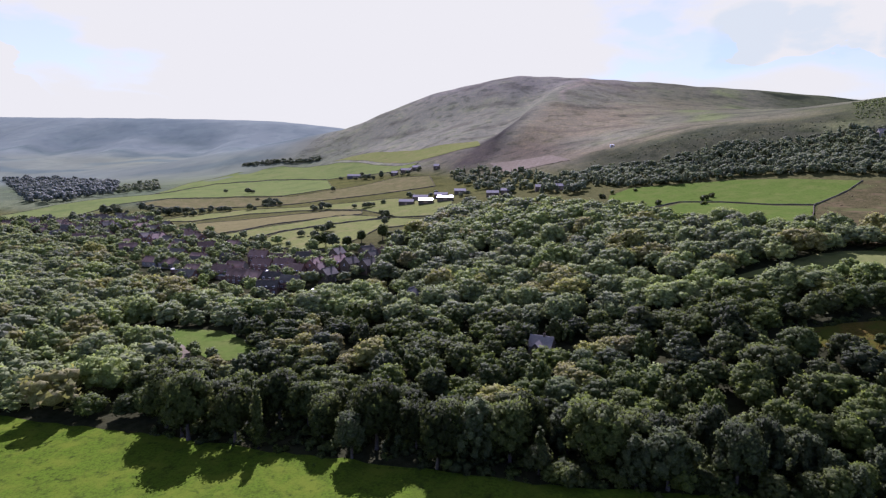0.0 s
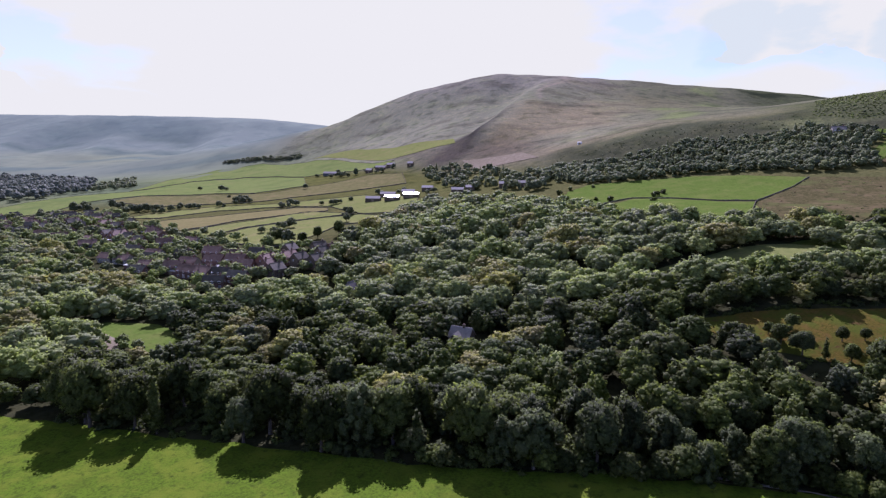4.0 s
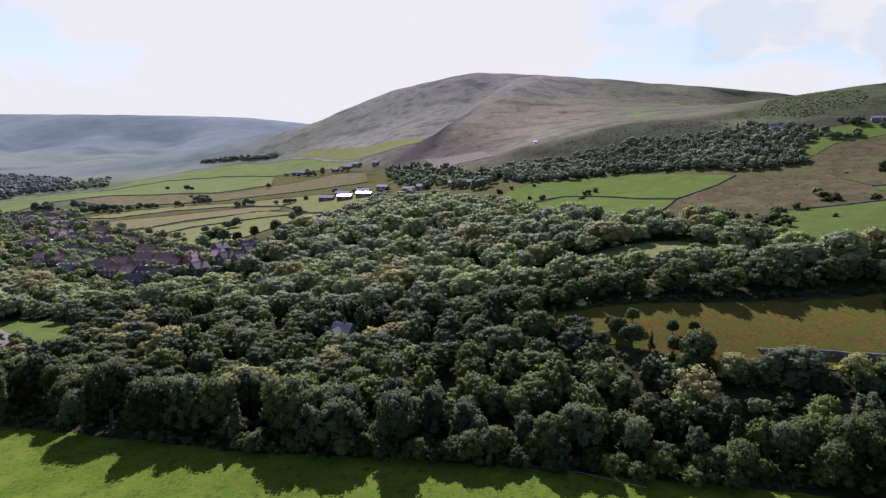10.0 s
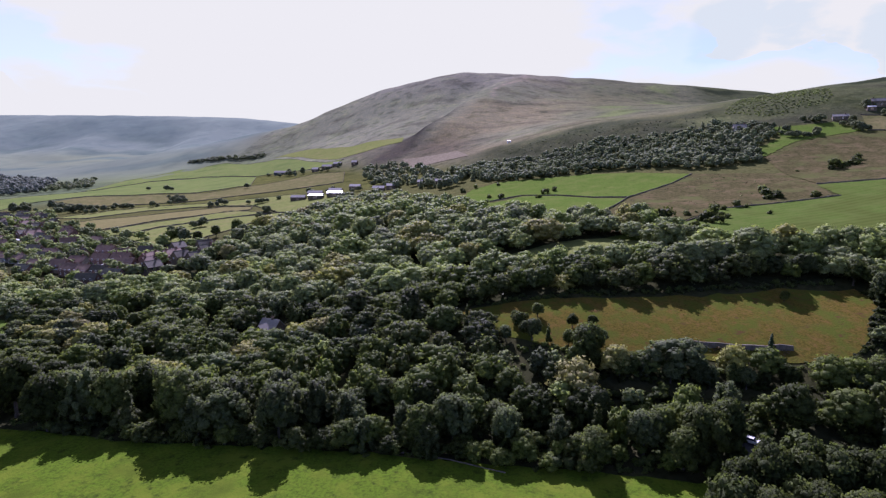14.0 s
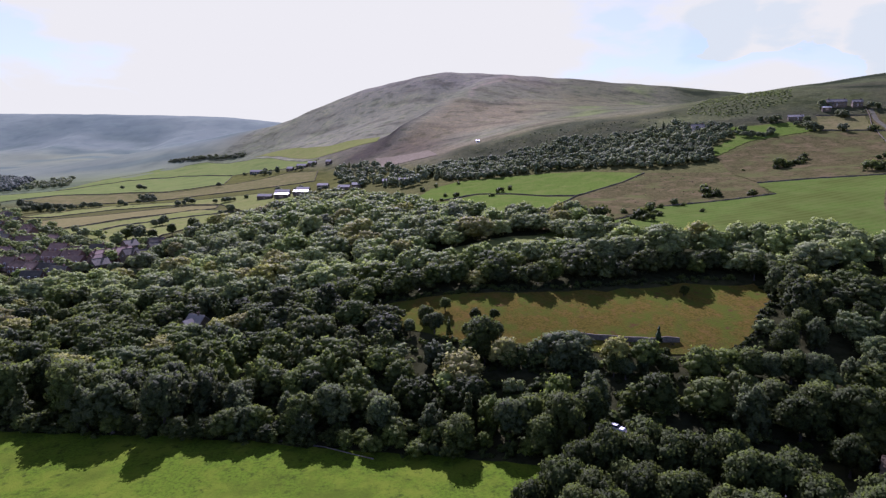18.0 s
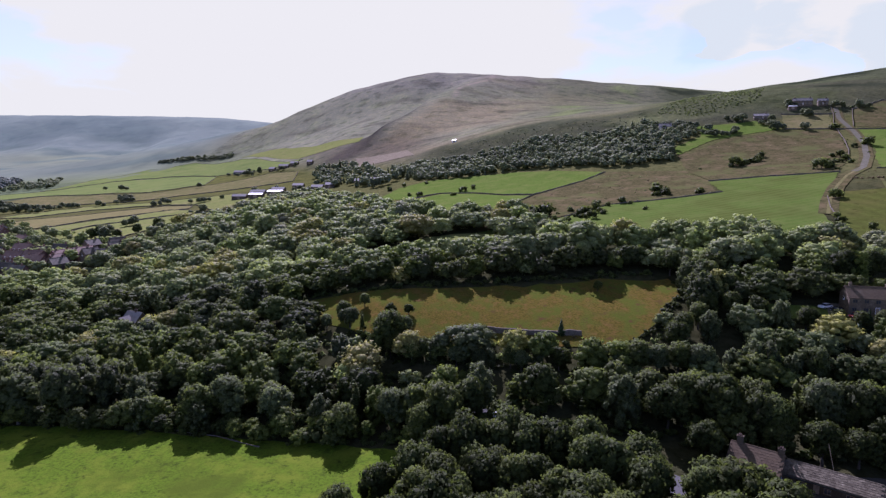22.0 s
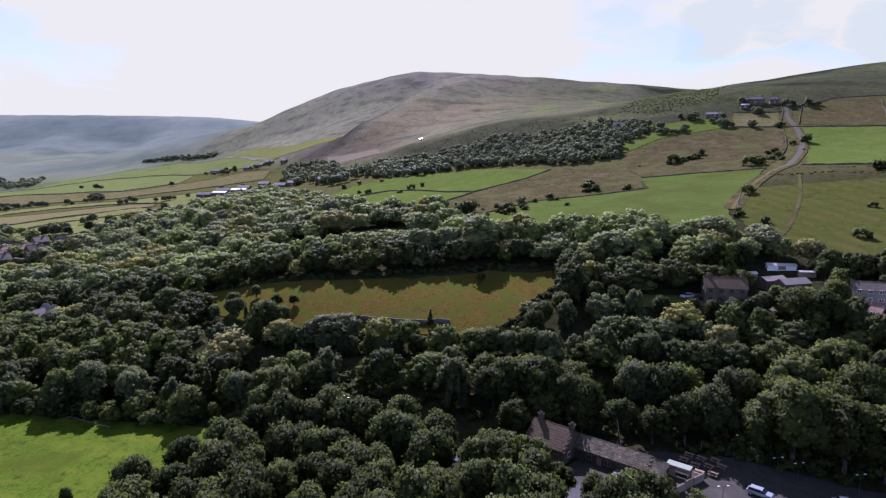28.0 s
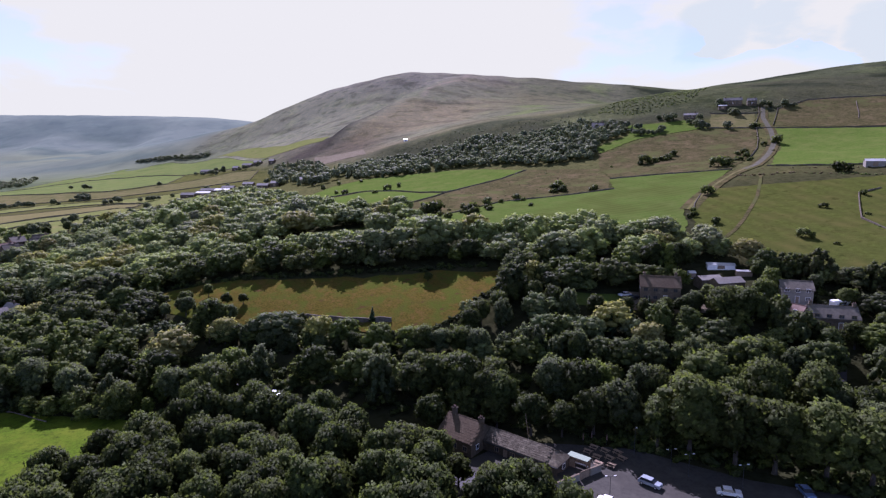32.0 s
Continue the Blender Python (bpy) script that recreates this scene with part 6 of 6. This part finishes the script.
# the yard of the inn
shelter = empty("shelter", pose(229.3, 113.4, height(229.3, 113.4) + 0.1, 0, 0, -28), "timber smoking shelter with a pale green sheet roof", "shelter")
part("roof", boxes((-2.3, 2.3, -1.0, 1.0, 2.2, 2.3), bevel=0.02), GREEN_SHEET, shelter)
for px in (-2.1, 2.1):
    for py in (-0.85, 0.85):
        part("post", boxes((px - 0.06, px + 0.06, py - 0.06, py + 0.06, -0.3, 2.2)), WOOD, shelter)
part("back_panel", boxes((-2.1, 2.1, 0.85, 0.92, 0.1, 1.6)), WOOD, shelter)
part("bench", boxes((-1.8, 1.8, 0.3, 0.7, 0.42, 0.5), (-1.6, -1.5, 0.35, 0.65, -0.2, 0.42), (1.5, 1.6, 0.35, 0.65, -0.2, 0.42)), WHITE, shelter)


def low_wall(name, x0, y0, x1, y1, high, material, label, thick=0.3):
    length = math.hypot(x1 - x0, y1 - y0)
    root = empty(name, pose(x0, y0, height(x0, y0) + 0.1, 0, 0, math.degrees(math.atan2(y1 - y0, x1 - x0))), label, "wall")
    part("body", boxes((0, length, -thick / 2, thick / 2, -0.8, high)), material, root)
    part("coping", boxes((-0.05, length + 0.05, -thick / 2 - 0.06, thick / 2 + 0.06, high, high + 0.1), bevel=0.02), STONE, root)
    return root


low_wall("yard_wall", 224.8, 104.2, 229.2, 108.3, 1.5, RENDER, "pale rendered yard wall beside the car park")
low_wall("yard_wall", 229.4, 108.5, 231.2, 110.2, 1.6, WOOD, "brown timber yard fence panel", 0.12)
low_wall("yard_wall", 231.4, 110.4, 233.6, 112.4, 1.5, RENDER, "short pale rendered yard wall")
low_wall("yard_wall", 223.5, 115.5, 228.5, 112.9, 1.7, WOOD, "brown timber fence behind the inn", 0.12)


def picnic_table(m):
    root = empty("picnic_table", m, "weathered wooden picnic table with fixed benches", "table", "picnic tables in the beer garden")
    for k in range(5):
        part("top_board", boxes((-0.9, 0.9, -0.36 + k * 0.146, -0.236 + k * 0.146, 0.71, 0.75), bevel=0.004), WOOD, root)
    for s in (-1, 1):
        for k in range(2):
            part("seat_board", boxes((-0.9, 0.9, s * 0.7 - 0.14 + k * 0.146, s * 0.7 - 0.015 + k * 0.146, 0.42, 0.46), bevel=0.004), WOOD, root)
        for x in (-0.65, 0.65):
            bm = bmesh.new()
            tube(bm, (x, s * 0.25, 0.71), (x, s * 0.62, -0.1), 0.05, 0.05, 4)
            part("leg", bm, WOOD, root)
    for x in (-0.7, 0.7):
        part("cross_beam", boxes((x - 0.03, x + 0.03, -0.82, 0.82, 0.34, 0.42)), WOOD, root)
    return root


tables = [(231.4, 119.1), (232.8, 121.0), (235.0, 119.9), (237.6, 119.6), (233.2, 117.3), (235.8, 117.2), (233.4, 114.6), (235.9, 114.4), (238.3, 117.4)]
first_table = picnic_table(pose(*tables[0], height(*tables[0]) + 0.15, 0, 0, -30))
for x, y in tables[1:]:
    copy_thing(first_table, pose(x, y, height(x, y) + 0.15, 0, 0, -30 + rng.uniform(-12, 12)))
for x, y in [(230.5, 122.5), (232.4, 123.6), (235.6, 123.0)]:
    root = empty("parasol", pose(x, y, height(x, y) + 0.1), "folded orange parasol on a pole", "parasol", "folded parasols")
    bm = bmesh.new()
    tube(bm, (0, 0, -0.2), (0, 0, 2.6), 0.03, 0.03, 6)
    part("pole", bm, DARK_METAL, root)
    bm = bmesh.new()
    tube(bm, (0, 0, 1.1), (0, 0, 2.5), 0.16, 0.05, 8)
    part("canopy", bm, TILE_RED, root)


def lamp_post(x, y, high, heads, label, turn_by=0.0):
    root = empty("street_lamp", placed(x, y, turn_by), label, "street lamp", "lamps of the car park" if heads == 2 else "street lamps")
    bm = bmesh.new()
    tube(bm, (0, 0, -0.4), (0, 0, 1.0), 0.09, 0.08, 8)
    tube(bm, (0, 0, 1.0), (0, 0, high), 0.06, 0.04, 8)
    part("pole", bm, DARK_METAL, root)
    for s in (-1, 1)[:heads]:
        bm = bmesh.new()
        tube(bm, (0, 0, high - 0.05), (s * 0.7, 0, high + 0.1), 0.03, 0.03, 6)
        part("arm", bm, DARK_METAL, root)
        part("lamp_head", boxes((s * 0.85 - 0.24, s * 0.85 + 0.24, -0.11, 0.11, high + 0.06, high + 0.18), bevel=0.04), WHITE, root, "pale lamp head")


for x, y in [(247.3, 114.4), (250.4, 112.9), (259.5, 110.2)]:
    lamp_post(x, y, 4.8, 2, "twin-headed car park lamp on a dark pole", 20)
lamp_post(234.6, 103.2, 4.6, 2, "twin-headed lamp beside the yard wall", 15)
lamp_post(207.5, 136, 7.0, 1, "street lamp with one pale head above the trees", 160)
lamp_post(241, 119.8, 6.5, 1, "tall thin lamp post at the beer garden", 100)
lamp_post(110, 146, 7.5, 1, "street lamp rising among the trees", 180)


# ---- vehicles ----
def paint(name, colour):
    return surface(name, colour, 0.25, [(tuple(0.8 * c for c in colour), 0.9, 0.5, 0.8)], metal=0.2, gloss=0.7)


def car(m, material, label, estate=True, group="parked cars"):
    root = empty("car", m, label, "car", group)
    L, W = 4.4, 1.75
    bm = bmesh.new()
    profile = [(-2.2, 0.35), (-2.2, 0.75), (-2.05, 0.95), (-0.95, 1.0), (1.35, 1.0), (2.05, 0.92), (2.2, 0.7), (2.2, 0.35)]
    for s in (-1, 1):
        for x, z in profile:
            bm.verts.new((x, s * (W / 2 - (0.05 if z > 0.9 else 0)), z))
    bm.verts.ensure_lookup_table()
    n = len(profile)
    bm.faces.new([bm.verts[i] for i in range(n)]), bm.faces.new([bm.verts[n + i] for i in range(n - 1, -1, -1)])
    for k in range(n):
        bm.faces.new([bm.verts[k], bm.verts[n + k], bm.verts[n + (k + 1) % n], bm.verts[(k + 1) % n]])
    bmesh.ops.recalc_face_normals(bm, faces=bm.faces[:])
    bmesh.ops.bevel(bm, geom=bm.edges[:], offset=0.05, segments=2, affect="EDGES")
    part("body", bm, material, root)
    back = 1.95 if estate else 1.35
    cabin = bmesh.new()
    for w, pts in ((W / 2 - 0.08, ((-1.1, 0.98), (back, 0.98))), (W / 2 - 0.22, ((-0.45, 1.42), (back - 0.35, 1.44)))):
        for s in (-1, 1):
            for x, z in pts:
                cabin.verts.new((x, s * w, z))
    cabin.verts.ensure_lookup_table()
    v = cabin.verts
    for f in ((0, 1, 3, 2), (4, 6, 7, 5), (0, 4, 5, 1), (2, 3, 7, 6), (0, 2, 6, 4), (1, 5, 7, 3)):
        cabin.faces.new([v[i] for i in f])
    bmesh.ops.recalc_face_normals(cabin, faces=cabin.faces[:])
    part("window", cabin, GLASS, root)
    part("roof", boxes((-0.5, back - 0.3, -W / 2 + 0.2, W / 2 - 0.2, 1.42, 1.48), bevel=0.025), material, root)
    for x in (-1.35, 1.35):
        for s in (-1, 1):
            bm = bmesh.new()
            tube(bm, (x, s * (W / 2 - 0.2), 0.32), (x, s * (W / 2 + 0.01), 0.32), 0.32, 0.32, 16)
            wheel = part("wheel", bm, RUBBER, root)
            bm = bmesh.new()
            tube(bm, (x, s * (W / 2 - 0.02), 0.32), (x, s * (W / 2 + 0.025), 0.32), 0.19, 0.17, 10)
            part("rim", bm, SHEET, wheel)
    for s in (-1, 1):
        part("headlight", boxes((-2.23, -2.12, s * 0.6 - 0.18, s * 0.6 + 0.18, 0.66, 0.78), bevel=0.02), SHEET, root)
        part("tail_light", boxes((2.12, 2.23, s * 0.65 - 0.12, s * 0.65 + 0.12, 0.7, 0.85), bevel=0.02), TILE_RED, root)
    return root


def parked(x, y, turn_by):
    return pose(x, y, height(x, y) + 0.14, 0, 0, turn_by)


SILVER, WHITE_CAR, BLUE, RED, BLACK = paint("silver_paint", (0.3, 0.34, 0.39)), paint("white_car_paint", (0.8, 0.8, 0.8)), paint("blue_paint", (0.1, 0.16, 0.3)), paint("red_paint", (0.35, 0.05, 0.05)), paint("black_paint", (0.03, 0.03, 0.035))
car(parked(242.6, 108.8, 148), SILVER, "silver-blue estate car parked on sunlit tarmac")
car(parked(256.4, 107.6, 175), WHITE_CAR, "white car parked at the edge of the yard", False)
car(parked(270, 109.3, 95), BLUE, "blue car parked in the shade", False)
car(parked(234.3, 101.2, 160), WHITE_CAR, "white car parked beside the lamp post", False)
car(parked(151, 133.5, 150), WHITE_CAR, "white car on the road under the trees", False, "cars on the road")
for x, y, mat, words in [(246.5, 194, WHITE_CAR, "white car parked by the stone house"), (249, 192, BLACK, "dark car parked by the stone house"), (252.5, 188.5, RED, "red car parked by the stone house")]:
    car(parked(x, y, 30), mat, words, False, "cars by the stone house")
car(parked(291.5, 187, 60), WHITE_CAR, "white car parked by the rendered house", False, "cars by the stone house")
van = empty("caravan", parked(307, 186, 20), "white touring caravan in a garden", "caravan")
part("body", boxes((-2.8, 2.8, -1.1, 1.1, 0.5, 2.5), bevel=0.25), WHITE, van)
part("window", boxes((-1.2, 1.2, -1.13, -1.08, 1.4, 2.0)), GLASS, van)
for s in (-1, 1):
    bm = bmesh.new()
    tube(bm, (0, s * 0.9, 0.3), (0, s * 1.08, 0.3), 0.32, 0.32, 14)
    part("wheel", bm, RUBBER, van)
